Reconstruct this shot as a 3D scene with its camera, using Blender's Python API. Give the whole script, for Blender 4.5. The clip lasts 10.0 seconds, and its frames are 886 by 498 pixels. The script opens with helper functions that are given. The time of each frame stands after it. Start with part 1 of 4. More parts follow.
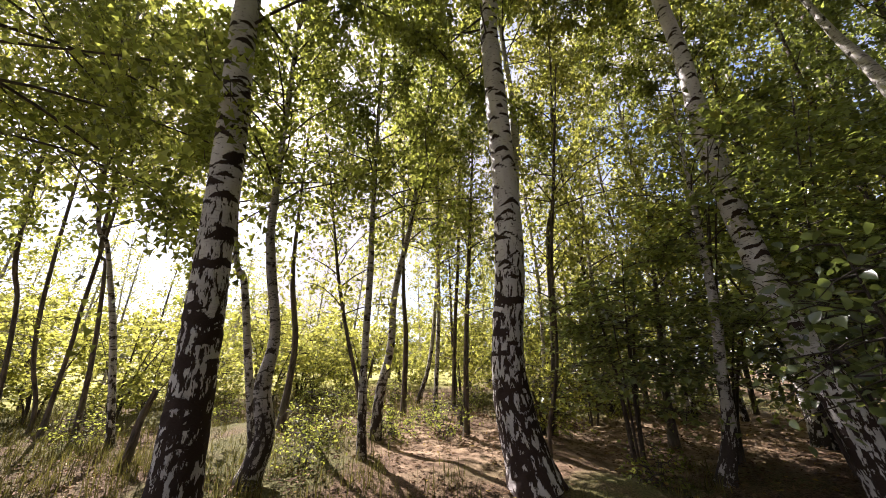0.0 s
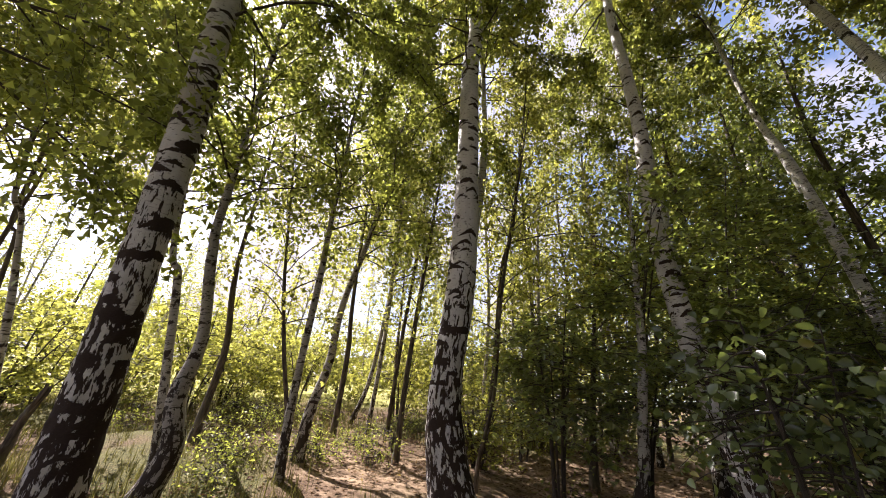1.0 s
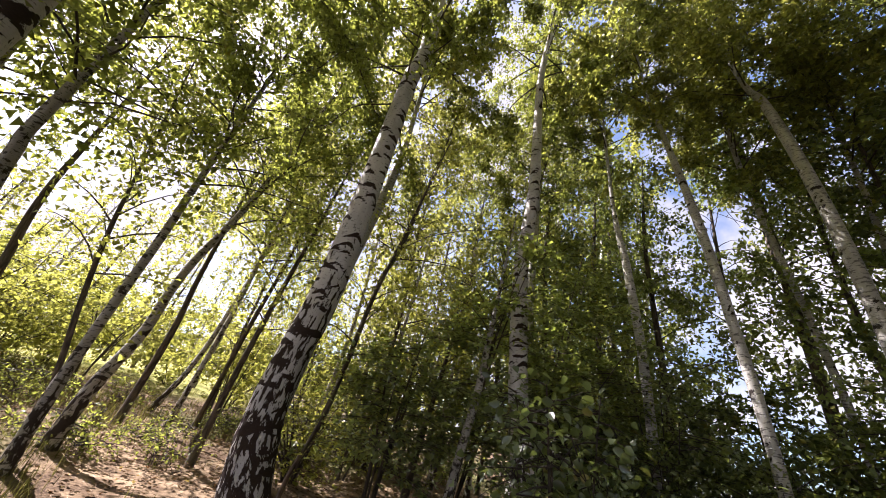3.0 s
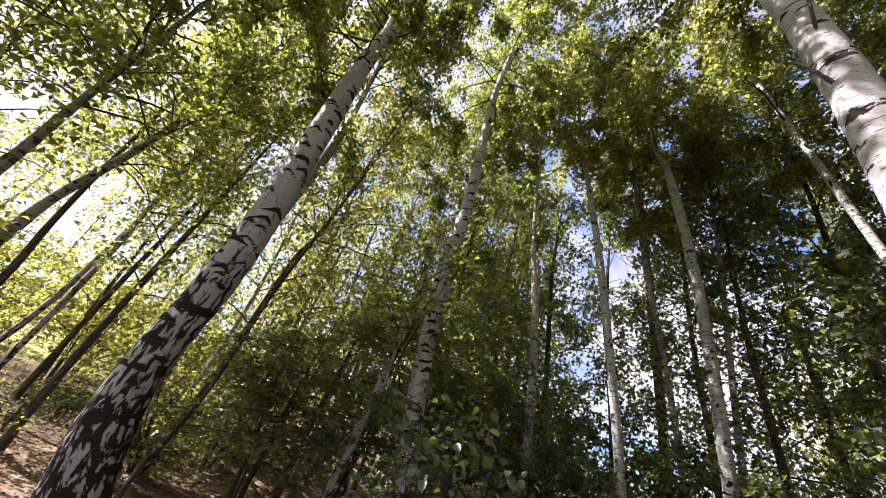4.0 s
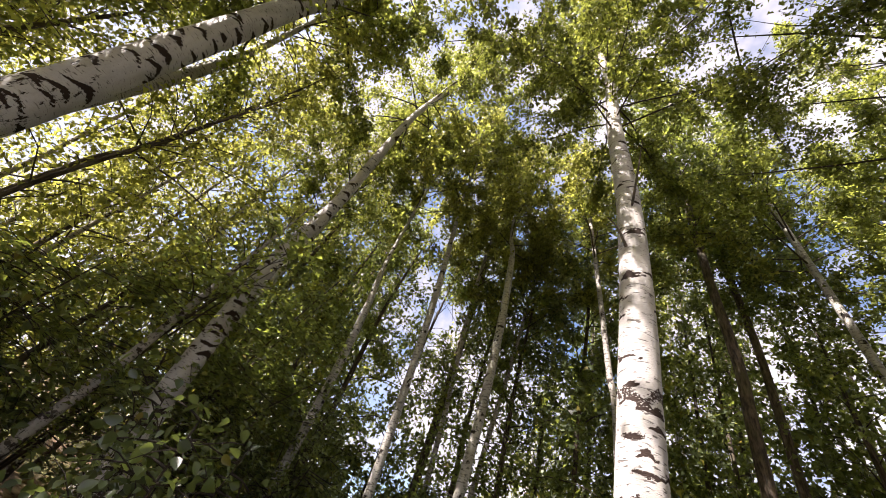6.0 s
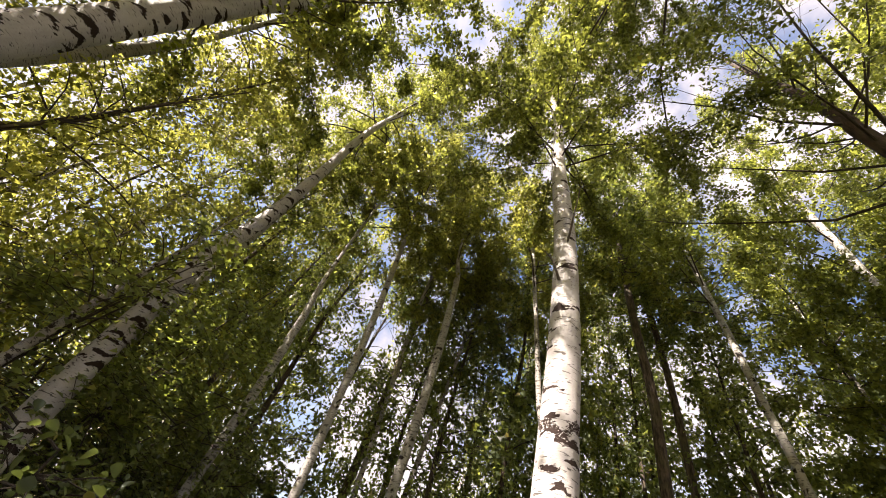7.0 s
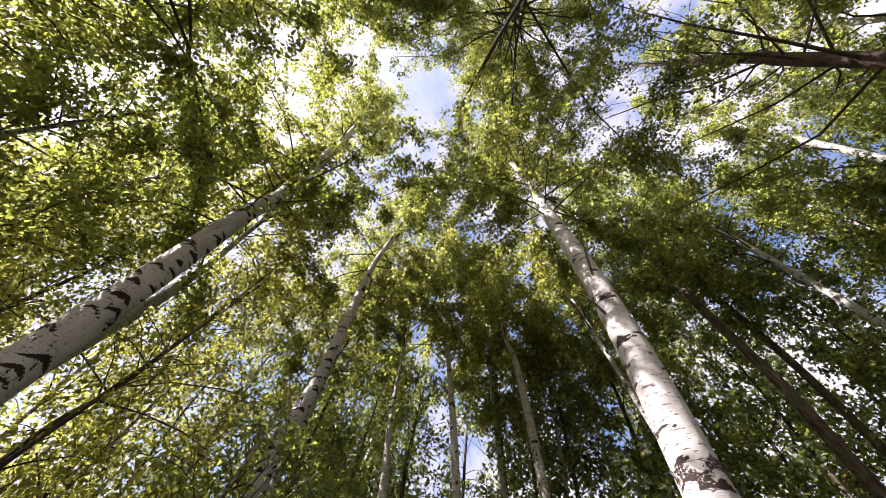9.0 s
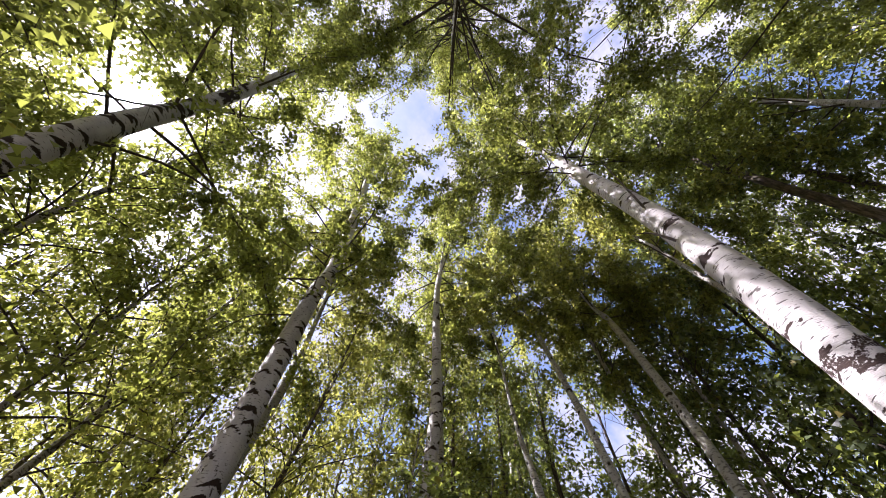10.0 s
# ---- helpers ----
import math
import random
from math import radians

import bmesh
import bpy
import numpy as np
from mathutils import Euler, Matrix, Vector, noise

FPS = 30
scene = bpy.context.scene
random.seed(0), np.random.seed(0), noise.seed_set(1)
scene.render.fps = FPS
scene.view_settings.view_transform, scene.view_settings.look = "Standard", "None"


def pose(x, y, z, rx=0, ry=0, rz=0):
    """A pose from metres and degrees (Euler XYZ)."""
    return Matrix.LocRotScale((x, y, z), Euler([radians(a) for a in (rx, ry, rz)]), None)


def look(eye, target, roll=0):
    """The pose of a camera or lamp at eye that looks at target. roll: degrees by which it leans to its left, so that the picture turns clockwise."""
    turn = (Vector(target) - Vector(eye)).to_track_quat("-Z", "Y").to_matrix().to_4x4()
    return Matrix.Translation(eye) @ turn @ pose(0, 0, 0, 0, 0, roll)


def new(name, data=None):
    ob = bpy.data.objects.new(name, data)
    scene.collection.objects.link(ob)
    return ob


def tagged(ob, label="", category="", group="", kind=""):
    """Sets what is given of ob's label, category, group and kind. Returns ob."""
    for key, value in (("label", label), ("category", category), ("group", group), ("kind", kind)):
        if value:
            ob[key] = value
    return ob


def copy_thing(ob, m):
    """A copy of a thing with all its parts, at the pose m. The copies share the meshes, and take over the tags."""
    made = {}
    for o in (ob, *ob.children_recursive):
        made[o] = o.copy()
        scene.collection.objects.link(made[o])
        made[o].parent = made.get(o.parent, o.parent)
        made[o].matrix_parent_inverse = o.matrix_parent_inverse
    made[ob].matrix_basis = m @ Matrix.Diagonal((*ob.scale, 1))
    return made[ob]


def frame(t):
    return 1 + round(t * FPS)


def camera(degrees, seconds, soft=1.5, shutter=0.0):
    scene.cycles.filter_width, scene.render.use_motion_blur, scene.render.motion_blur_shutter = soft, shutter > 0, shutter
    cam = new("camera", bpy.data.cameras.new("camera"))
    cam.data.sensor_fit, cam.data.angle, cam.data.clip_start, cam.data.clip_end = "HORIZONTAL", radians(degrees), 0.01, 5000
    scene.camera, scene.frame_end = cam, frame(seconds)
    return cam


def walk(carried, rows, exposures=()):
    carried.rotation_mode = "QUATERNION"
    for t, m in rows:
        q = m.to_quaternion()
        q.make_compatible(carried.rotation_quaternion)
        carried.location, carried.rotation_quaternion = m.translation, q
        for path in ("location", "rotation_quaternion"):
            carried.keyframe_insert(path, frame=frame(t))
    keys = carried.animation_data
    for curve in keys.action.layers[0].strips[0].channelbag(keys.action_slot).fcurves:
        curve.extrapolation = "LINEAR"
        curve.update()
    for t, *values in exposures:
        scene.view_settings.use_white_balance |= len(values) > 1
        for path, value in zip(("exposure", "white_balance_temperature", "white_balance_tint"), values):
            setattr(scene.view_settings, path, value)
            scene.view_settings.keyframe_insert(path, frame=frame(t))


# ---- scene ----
cam = camera(103.23, 10.0, soft=0.5)
PATH = [
    (0.0, pose(-0.000, 0.000, 1.500, 111.00, 0.00, -0.00)),
    (0.5, pose(0.034, -0.030, 1.539, 112.70, -2.71, -4.37)),
    (1.0, pose(0.063, -0.047, 1.570, 114.30, -4.66, -8.92)),
    (1.5, pose(0.103, -0.062, 1.595, 115.64, -6.85, -13.17)),
    (2.0, pose(0.133, -0.063, 1.611, 116.27, -8.40, -18.26)),
    (2.5, pose(0.172, -0.063, 1.623, 118.17, -10.44, -24.95)),
    (2.7, pose(0.211, -0.069, 1.607, 118.95, -11.41, -27.84)),
    (3.8, pose(0.065, 0.014, 1.747, 121.76, -14.41, -46.13)),
    (4.0, pose(0.081, 0.037, 1.758, 122.59, -15.26, -49.89)),
    (4.5, pose(0.110, 0.038, 1.783, 125.78, -17.56, -60.27)),
    (5.0, pose(0.114, 0.029, 1.801, 130.29, -18.54, -67.41)),
    (5.5, pose(0.132, 0.012, 1.812, 133.09, -19.68, -75.59)),
    (5.7, pose(0.145, 0.012, 1.824, 134.32, -20.14, -79.64)),
    (6.8, pose(0.129, -0.073, 1.926, 140.47, -18.19, -92.98)),
    (7.0, pose(0.139, -0.070, 1.923, 142.10, -17.40, -94.44)),
    (7.5, pose(0.121, -0.104, 1.950, 148.71, -14.52, -97.66)),
    (8.0, pose(0.116, -0.110, 1.937, 152.23, -10.64, -93.08)),
    (8.5, pose(0.094, -0.128, 1.909, 152.16, -8.06, -82.45)),
    (9.0, pose(0.083, -0.151, 1.870, 152.52, -6.10, -69.46)),
    (9.5, pose(0.056, -0.193, 1.819, 152.36, -3.02, -55.15)),
    (10.0, pose(0.041, -0.219, 1.782, 152.44, -1.64, -43.48)),
]
# end of path
EXPOSURES = [(0.0, 1.8, 6200, 23), (2.5, 1.9, 6150, 23), (4.5, 1.98, 5800, 23), (5.5, 1.98, 6150, 22), (7.5, 1.98, 6900, 19), (8.5, 1.95, 6400, 21), (10.0, 1.86, 5700, 28)]
walk(cam, PATH, EXPOSURES)

# ---------------------------------------------------------------- light
SUN_AZ, SUN_EL = radians(-41.4), radians(49.0)
SUN_DIR = Vector((math.sin(SUN_AZ) * math.cos(SUN_EL), math.cos(SUN_AZ) * math.cos(SUN_EL), math.sin(SUN_EL)))

world = bpy.data.worlds.new("sky")
scene.world = world
world.use_nodes = True
wn = world.node_tree
wn.nodes.clear()
sky = wn.nodes.new("ShaderNodeTexSky")
sky.sky_type = "NISHITA"
sky.sun_disc = False
sky.sun_elevation, sky.sun_rotation = SUN_EL, SUN_AZ % (2 * math.pi)
sky.air_density, sky.dust_density, sky.ozone_density = 1.0, 2.0, 1.0
bg = wn.nodes.new("ShaderNodeBackground")
bg.inputs["Strength"].default_value = 0.075
wo = wn.nodes.new("ShaderNodeOutputWorld")
# thin broken cloud over the whole sky
way = wn.nodes.new("ShaderNodeTexCoord")
puff = wn.nodes.new("ShaderNodeTexNoise")
puff.inputs["Scale"].default_value, puff.inputs["Detail"].default_value, puff.inputs["Roughness"].default_value = 2.4, 6.0, 0.6
veil = wn.nodes.new("ShaderNodeMapRange")
veil.interpolation_type = "SMOOTHSTEP"
veil.inputs[1].default_value, veil.inputs[2].default_value = 0.40, 0.58
cloud = wn.nodes.new("ShaderNodeMix")
cloud.data_type = "RGBA"
cloud.inputs[7].default_value = (3.9, 3.76, 3.82, 1.0)
wn.links.new(way.outputs["Generated"], puff.inputs["Vector"])
wn.links.new(puff.outputs["Fac"], veil.inputs[0])
wn.links.new(veil.outputs[0], cloud.inputs[0])
wn.links.new(sky.outputs["Color"], cloud.inputs[6])
# the sun's glow, painted into the sky as bright lobes: disc, glare, halo
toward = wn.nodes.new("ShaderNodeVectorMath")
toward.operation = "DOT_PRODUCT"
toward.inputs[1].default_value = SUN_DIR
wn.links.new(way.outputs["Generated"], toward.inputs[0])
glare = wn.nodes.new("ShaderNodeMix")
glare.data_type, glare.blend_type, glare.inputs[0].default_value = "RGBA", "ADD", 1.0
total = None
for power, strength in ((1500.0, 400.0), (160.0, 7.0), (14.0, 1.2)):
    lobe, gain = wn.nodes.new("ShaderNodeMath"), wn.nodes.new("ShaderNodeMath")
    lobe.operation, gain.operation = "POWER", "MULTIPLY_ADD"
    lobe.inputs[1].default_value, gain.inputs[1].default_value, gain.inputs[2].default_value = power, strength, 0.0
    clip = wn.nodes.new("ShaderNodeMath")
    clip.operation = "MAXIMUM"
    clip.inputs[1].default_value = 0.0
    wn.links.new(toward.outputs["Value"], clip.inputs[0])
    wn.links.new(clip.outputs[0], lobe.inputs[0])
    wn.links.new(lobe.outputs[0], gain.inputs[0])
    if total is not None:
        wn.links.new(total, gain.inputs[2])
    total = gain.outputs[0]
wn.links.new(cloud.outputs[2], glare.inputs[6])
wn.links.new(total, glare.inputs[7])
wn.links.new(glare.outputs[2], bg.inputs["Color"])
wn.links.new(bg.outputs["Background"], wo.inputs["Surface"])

sun = new("sun", bpy.data.lights.new("sun", "SUN"))
sun.data.energy, sun.data.angle, sun.data.color = 5.0, radians(0.5), (1.0, 0.93, 0.82)
sun.matrix_world = look(SUN_DIR * 60, (0, 0, 0))


# ---------------------------------------------------------------- materials
class Mat:
    """A node material under construction."""

    def __init__(self, name):
        self.mat = bpy.data.materials.new(name)
        self.mat.use_nodes = True
        self.t = self.mat.node_tree
        self.t.nodes.clear()
        self.out = self.n("ShaderNodeOutputMaterial")

    def n(self, kind, **inputs):
        node = self.t.nodes.new(kind)
        for key, value in inputs.items():
            self.put(node.inputs[key.replace("_", " ")], value)
        return node

    def put(self, socket, value):
        if hasattr(value, "is_output"):
            self.t.links.new(value, socket)
        else:
            socket.default_value = value

    def noise(self, vec, scale, detail=3.0, rough=0.55):
        node = self.n("ShaderNodeTexNoise", Scale=scale, Detail=detail, Roughness=rough)
        self.put(node.inputs["Vector"], vec)
        return node.outputs["Fac"]

    def ramp(self, fac, a, b):
        node = self.n("ShaderNodeMapRange")
        node.interpolation_type = "SMOOTHSTEP"
        for i, v in ((0, fac), (1, a), (2, b)):
            self.put(node.inputs[i], v)
        return node.outputs[0]

    def math(self, op, a, b=0.0, c=0.0):
        node = self.n("ShaderNodeMath")
        node.operation = op
        for i, v in enumerate((a, b, c)):
            self.put(node.inputs[i], v)
        return node.outputs[0]

    def mix(self, fac, a, b):
        node = self.n("ShaderNodeMix")
        node.data_type = "RGBA"
        self.put(node.inputs[0], fac)
        self.put(node.inputs[6], a)
        self.put(node.inputs[7], b)
        return node.outputs[2]

    def stretch(self, vec, x, y, z):
        node = self.n("ShaderNodeVectorMath")
        node.operation = "MULTIPLY"
        self.put(node.inputs[0], vec)
        node.inputs[1].default_value = (x, y, z)
        return node.outputs[0]

    def attr(self, name, out="Fac"):
        node = self.n("ShaderNodeAttribute")
        node.attribute_name = name
        return node.outputs[out]

    def bump(self, height, strength, distance=0.01):
        node = self.n("ShaderNodeBump", Strength=strength, Distance=distance)
        self.put(node.inputs["Height"], height)
        return node.outputs["Normal"]

    def finish(self, shader):
        self.t.links.new(shader, self.out.inputs["Surface"])
        return self.mat


def rgb(r, g, b):
    return (r, g, b, 1.0)


def bark_birch(name, tint, dark, bands=0.0):
    """White papery bark with dark lenticels, scars and a fissured dark foot."""
    m = Mat(name)
    bk, mark, foot = m.attr("bk", "Vector"), m.attr("mark"), m.attr("foot")
    broad = m.noise(m.stretch(bk, 1, 1, 0.6), 5.0, 4.0)
    fine = m.noise(m.stretch(bk, 1, 1, 3.0), 40.0, 4.0)
    white = m.mix(m.ramp(broad, 0.3, 0.7), rgb(*[c * 0.74 for c in tint]), rgb(*tint))
    white = m.mix(m.math("MULTIPLY", m.ramp(fine, 0.45, 0.75), 0.35), white, rgb(0.36, 0.30, 0.26))
    dash = m.noise(m.stretch(bk, 1, 1, 6.0), 11.0, 2.0)
    lent = m.math("MULTIPLY", m.ramp(dash, 0.60, 0.66), 0.8)
    edge = m.noise(m.stretch(bk, 1, 1, 1.7), 36.0, 6.0, 0.75)
    scar = m.ramp(m.math("ADD", mark, m.math("MULTIPLY", m.math("SUBTRACT", edge, 0.5), 2.4)), 0.44, 0.52)
    plate = m.noise(m.stretch(bk, 1, 1, 0.38), 19.0, 4.0, 0.66)
    crack = m.ramp(m.math("ADD", plate, m.math("MULTIPLY", foot, 0.26)), 0.68, 0.72)
    band = m.noise(m.stretch(bk, 1, 1, 3.4), 8.0, 4.0, 0.6)
    scar = m.math("MAXIMUM", scar, m.math("MULTIPLY", m.ramp(band, 0.56, 0.60), bands))
    lower = m.math("MULTIPLY", lent, m.math("SUBTRACT", 1.0, foot))
    black = m.math("MAXIMUM", m.math("MAXIMUM", scar, crack), lower)
    deep = m.mix(fine, rgb(*[c * 0.5 for c in dark]), rgb(*[c * 1.6 for c in dark]))
    colour = m.mix(black, white, deep)
    height = m.math("ADD", m.math("MULTIPLY", black, -0.6), m.math("MULTIPLY", fine, 0.5))
    b = m.n("ShaderNodeBsdfPrincipled", Base_Color=colour, Roughness=m.math("ADD", 0.55, m.math("MULTIPLY", black, 0.35)))
    b.inputs["Specular IOR Level"].default_value = 0.25
    m.put(b.inputs["Normal"], m.bump(height, 0.7, 0.012))
    return m.finish(b.outputs[0])


def bark_plain(name, low, high, scale=22.0):
    """Fissured dark bark."""
    m = Mat(name)
    bk = m.attr("bk", "Vector")
    a = m.noise(m.stretch(bk, 1, 1, 0.25), scale, 4.0, 0.65)
    c = m.noise(bk, 4.0, 3.0)
    colour = m.mix(m.ramp(a, 0.35, 0.68), rgb(*low), rgb(*high))
    colour = m.mix(m.math("MULTIPLY", m.ramp(c, 0.45, 0.7), 0.5), colour, rgb(high[0] * 0.8, high[1] * 1.05, high[2] * 0.8))
    b = m.n("ShaderNodeBsdfPrincipled", Base_Color=colour, Roughness=0.9)
    m.put(b.inputs["Normal"], m.bump(a, 0.9, 0.015))
    return m.finish(b.outputs[0])


def leaf_material(name, dull, bright, through_colour, share=0.45, gloss=0.4, rough=0.42):
    """Thin leaves: lit surface plus light that passes through; each leaf has its own shade."""
    m = Mat(name)
    geo = m.n("ShaderNodeNewGeometry")
    each = geo.outputs["Random Per Island"]
    place = m.n("ShaderNodeTexCoord").outputs["Object"]
    patch = m.noise(place, 0.9, 2.0)
    fac = m.math("ADD", m.math("POWER", each, 1.3), m.math("MULTIPLY", m.math("SUBTRACT", patch, 0.45), 0.9))
    front = m.mix(fac, rgb(*dull), rgb(*bright))
    back = m.mix(fac, rgb(*[c * 0.5 for c in through_colour]), rgb(*[c * 1.3 for c in through_colour]))
    yellow = m.math("GREATER_THAN", m.math("FRACT", m.math("MULTIPLY", each, 37.0)), 0.965)
    front = m.mix(m.math("MULTIPLY", yellow, 0.6), front, rgb(0.34, 0.24, 0.03))
    b = m.n("ShaderNodeBsdfPrincipled", Base_Color=front, Roughness=rough)
    b.inputs["Specular IOR Level"].default_value = gloss
    tr = m.n("ShaderNodeBsdfTranslucent", Color=back)
    mixer = m.n("ShaderNodeMixShader", Fac=share)
    m.put(mixer.inputs[1], b.outputs[0])
    m.put(mixer.inputs[2], tr.outputs[0])
    return m.finish(mixer.outputs[0])


def ground_material():
    m = Mat("forest_floor")
    pos = m.n("ShaderNodeTexCoord").outputs["Object"]
    big = m.noise(pos, 0.55, 4.0)
    mid = m.noise(pos, 4.5, 5.0, 0.65)
    fine = m.noise(pos, 45.0, 4.0, 0.7)
    litter = m.mix(m.ramp(fine, 0.35, 0.7), rgb(0.05, 0.031, 0.019), rgb(0.20, 0.135, 0.085))
    earth = m.mix(m.ramp(mid, 0.35, 0.65), rgb(0.13, 0.085, 0.052), rgb(0.33, 0.24, 0.155))
    grass = m.mix(m.ramp(fine, 0.3, 0.7), rgb(0.035, 0.042, 0.014), rgb(0.15, 0.135, 0.05))
    meadow = m.mix(m.ramp(mid, 0.3, 0.7), rgb(0.22, 0.25, 0.05), rgb(0.48, 0.43, 0.16))
    col = m.mix(m.ramp(m.math("ADD", big, m.math("MULTIPLY", mid, 0.3)), 0.55, 0.75), litter, grass)
    col = m.mix(m.math("MULTIPLY", m.attr("path"), m.ramp(mid, 0.2, 0.5)), col, earth)
    col = m.mix(m.attr("meadow"), col, meadow)
    b = m.n("ShaderNodeBsdfPrincipled", Base_Color=col, Roughness=0.95)
    b.inputs["Specular IOR Level"].default_value = 0.15
    m.put(b.inputs["Normal"], m.bump(m.math("ADD", fine, mid), 0.8, 0.03))
    return m.finish(b.outputs[0])


BARK = bark_birch("birch_bark", (0.58, 0.55, 0.53), (0.033, 0.021, 0.017))
BARK_SLIM = bark_birch("slim_birch_bark", (0.52, 0.50, 0.46), (0.033, 0.026, 0.022), 0.65)
BARK_YOUNG = bark_birch("young_birch_bark", (0.44, 0.41, 0.37), (0.04, 0.03, 0.025), 0.9)
BARK_DARK = bark_plain("dark_bark", (0.03, 0.022, 0.018), (0.13, 0.095, 0.07))
BARK_RED = bark_plain("reddish_bark", (0.03, 0.018, 0.014), (0.12, 0.07, 0.055), 14.0)
TWIG = bark_plain("twig_bark", (0.025, 0.018, 0.015), (0.09, 0.065, 0.05), 60.0)
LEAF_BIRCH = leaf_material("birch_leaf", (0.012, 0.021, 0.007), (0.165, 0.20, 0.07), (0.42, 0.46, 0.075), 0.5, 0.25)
# birch leaf again, with sunlight put into a brighter, yellower colour
LEAF_SUNLIT = leaf_material("sunlit_birch_leaf", (0.035, 0.05, 0.012), (0.22, 0.245, 0.08), (0.50, 0.50, 0.09), 0.54, 0.25)
# darker leaf tone; on the SHADE trees, shade put into the leaf colour
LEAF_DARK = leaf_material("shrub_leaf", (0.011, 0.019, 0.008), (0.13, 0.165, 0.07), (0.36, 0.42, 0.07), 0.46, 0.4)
LEAF_SHRUB = leaf_material("glossy_shrub_leaf", (0.036, 0.056, 0.026), (0.21, 0.255, 0.115), (0.40, 0.47, 0.075), 0.42, 1.0, 0.32)
LEAF_HAZEL = leaf_material("hazel_leaf", (0.03, 0.05, 0.022), (0.17, 0.215, 0.10), (0.28, 0.35, 0.07), 0.4, 1.0, 0.32)
GRASS = leaf_material("grass_blade", (0.04, 0.045, 0.014), (0.16, 0.14, 0.05), (0.17, 0.16, 0.035), 0.3, 0.1, 0.6)
LITTER = leaf_material("dead_leaf", (0.06, 0.034, 0.018), (0.21, 0.14, 0.08), (0.12, 0.06, 0.02), 0.15, 0.08, 0.7)
GROUND = ground_material()


# ---------------------------------------------------------------- mesh tools
def mesh_from(name, verts, faces_flat, sizes, material, smooth=True, attrs=()):
    """A mesh from arrays; faces all have the number of corners given in sizes (an int)."""
    me = bpy.data.meshes.new(name)
    nv, nl = len(verts), len(faces_flat)
    nf = nl // sizes
    me.vertices.add(nv)
    me.vertices.foreach_set("co", np.ascontiguousarray(verts, dtype=np.float32).ravel())
    me.loops.add(nl)
    me.loops.foreach_set("vertex_index", np.ascontiguousarray(faces_flat, dtype=np.int32))
    me.polygons.add(nf)
    me.polygons.foreach_set("loop_start", np.arange(0, nl, sizes, dtype=np.int32))
    me.polygons.foreach_set("use_smooth", np.full(nf, smooth))
    me.update(calc_edges=True)
    for key, kind, data in attrs:
        at = me.attributes.new(key, kind, "POINT")
        at.data.foreach_set("vector" if kind == "FLOAT_VECTOR" else "value", np.ascontiguousarray(data, dtype=np.float32).ravel())
    me.materials.append(material)
    return me


def part(name, mesh, parent, label="", kind=""):
    ob = new(name, mesh)
    ob.parent = parent
    return tagged(ob, label, kind=kind)


def thing(name, place, label, category, group="", kind=""):
    ob = new(name)
    ob.location = place
    ob.empty_display_size = 0.2
    return tagged(ob, label, category, group, kind)


def smooth_line(nodes, n):
    """n points on a Catmull-Rom line through the nodes, evenly spaced in length."""
    p = np.array(nodes, float)
    p = np.vstack([2 * p[0] - p[1], p, 2 * p[-1] - p[-2]])
    pts = []
    for i in range(1, len(p) - 2):
        a, b, c, d = p[i - 1], p[i], p[i + 1], p[i + 2]
        for s in np.linspace(0, 1, 24, endpoint=False):
            pts.append(0.5 * (2 * b + (c - a) * s + (2 * a - 5 * b + 4 * c - d) * s**2 + (3 * b - a - 3 * c + d) * s**3))
    pts.append(p[-2])
    pts = np.array(pts)
    step = np.r_[0, np.cumsum(np.linalg.norm(np.diff(pts[:, :3], axis=0), axis=1))]
    at = np.linspace(0, step[-1], n) if np.isscalar(n) else np.asarray(n) * step[-1]
    return np.stack([np.interp(at, step, pts[:, k]) for k in range(pts.shape[1])], 1), at


def tube(line, radius, segs):
    """Vertices, quads and angles of a tube along a line."""
    d = np.gradient(line, axis=0)
    d /= np.linalg.norm(d, axis=1, keepdims=True) + 1e-9
    ref = np.where(np.abs(d[:, 2:3]) > 0.9, [[1.0, 0, 0]], [[0, 0, 1.0]])
    ref[:] = ref[0]
    x = np.cross(ref, d)
    x /= np.linalg.norm(x, axis=1, keepdims=True) + 1e-9
    y = np.cross(d, x)
    ang = np.linspace(0, 2 * np.pi, segs, endpoint=False)
    r = radius if np.ndim(radius) == 2 else np.asarray(radius)[:, None] * np.ones(segs)
    v = line[:, None] + r[..., None] * (np.cos(ang)[None, :, None] * x[:, None] + np.sin(ang)[None, :, None] * y[:, None])
    n = len(line)
    i = np.arange(n - 1)[:, None] * segs
    j = np.arange(segs)[None]
    k = (j + 1) % segs
    quads = np.stack([i + j, i + k, i + segs + k, i + segs + j], -1).reshape(-1, 4)
    return v.reshape(-1, 3), quads, ang


def joined_tubes(name, items, segs, material):
    """Many thin tubes (line, radii) as one mesh."""
    vs, qs, bks, off = [], [], [], 0
    for line, rad in items:
        v, q, ang = tube(line, rad, segs)
        vs.append(v)
        qs.append(q + off)
        length = np.repeat(np.linspace(0, 1.5, len(line)), segs)
        around = np.tile(ang, len(line))
        bks.append(np.stack([np.cos(around) * 0.03, np.sin(around) * 0.03, length + off * 0.01], 1))
        off += len(v)
    v, bk = np.concatenate(vs), np.concatenate(bks)
    zero = np.zeros(len(v))
    return mesh_from(name, v, np.concatenate(qs).ravel(), 4, material, True,
                     (("bk", "FLOAT_VECTOR", bk), ("mark", "FLOAT", zero), ("foot", "FLOAT", zero)))


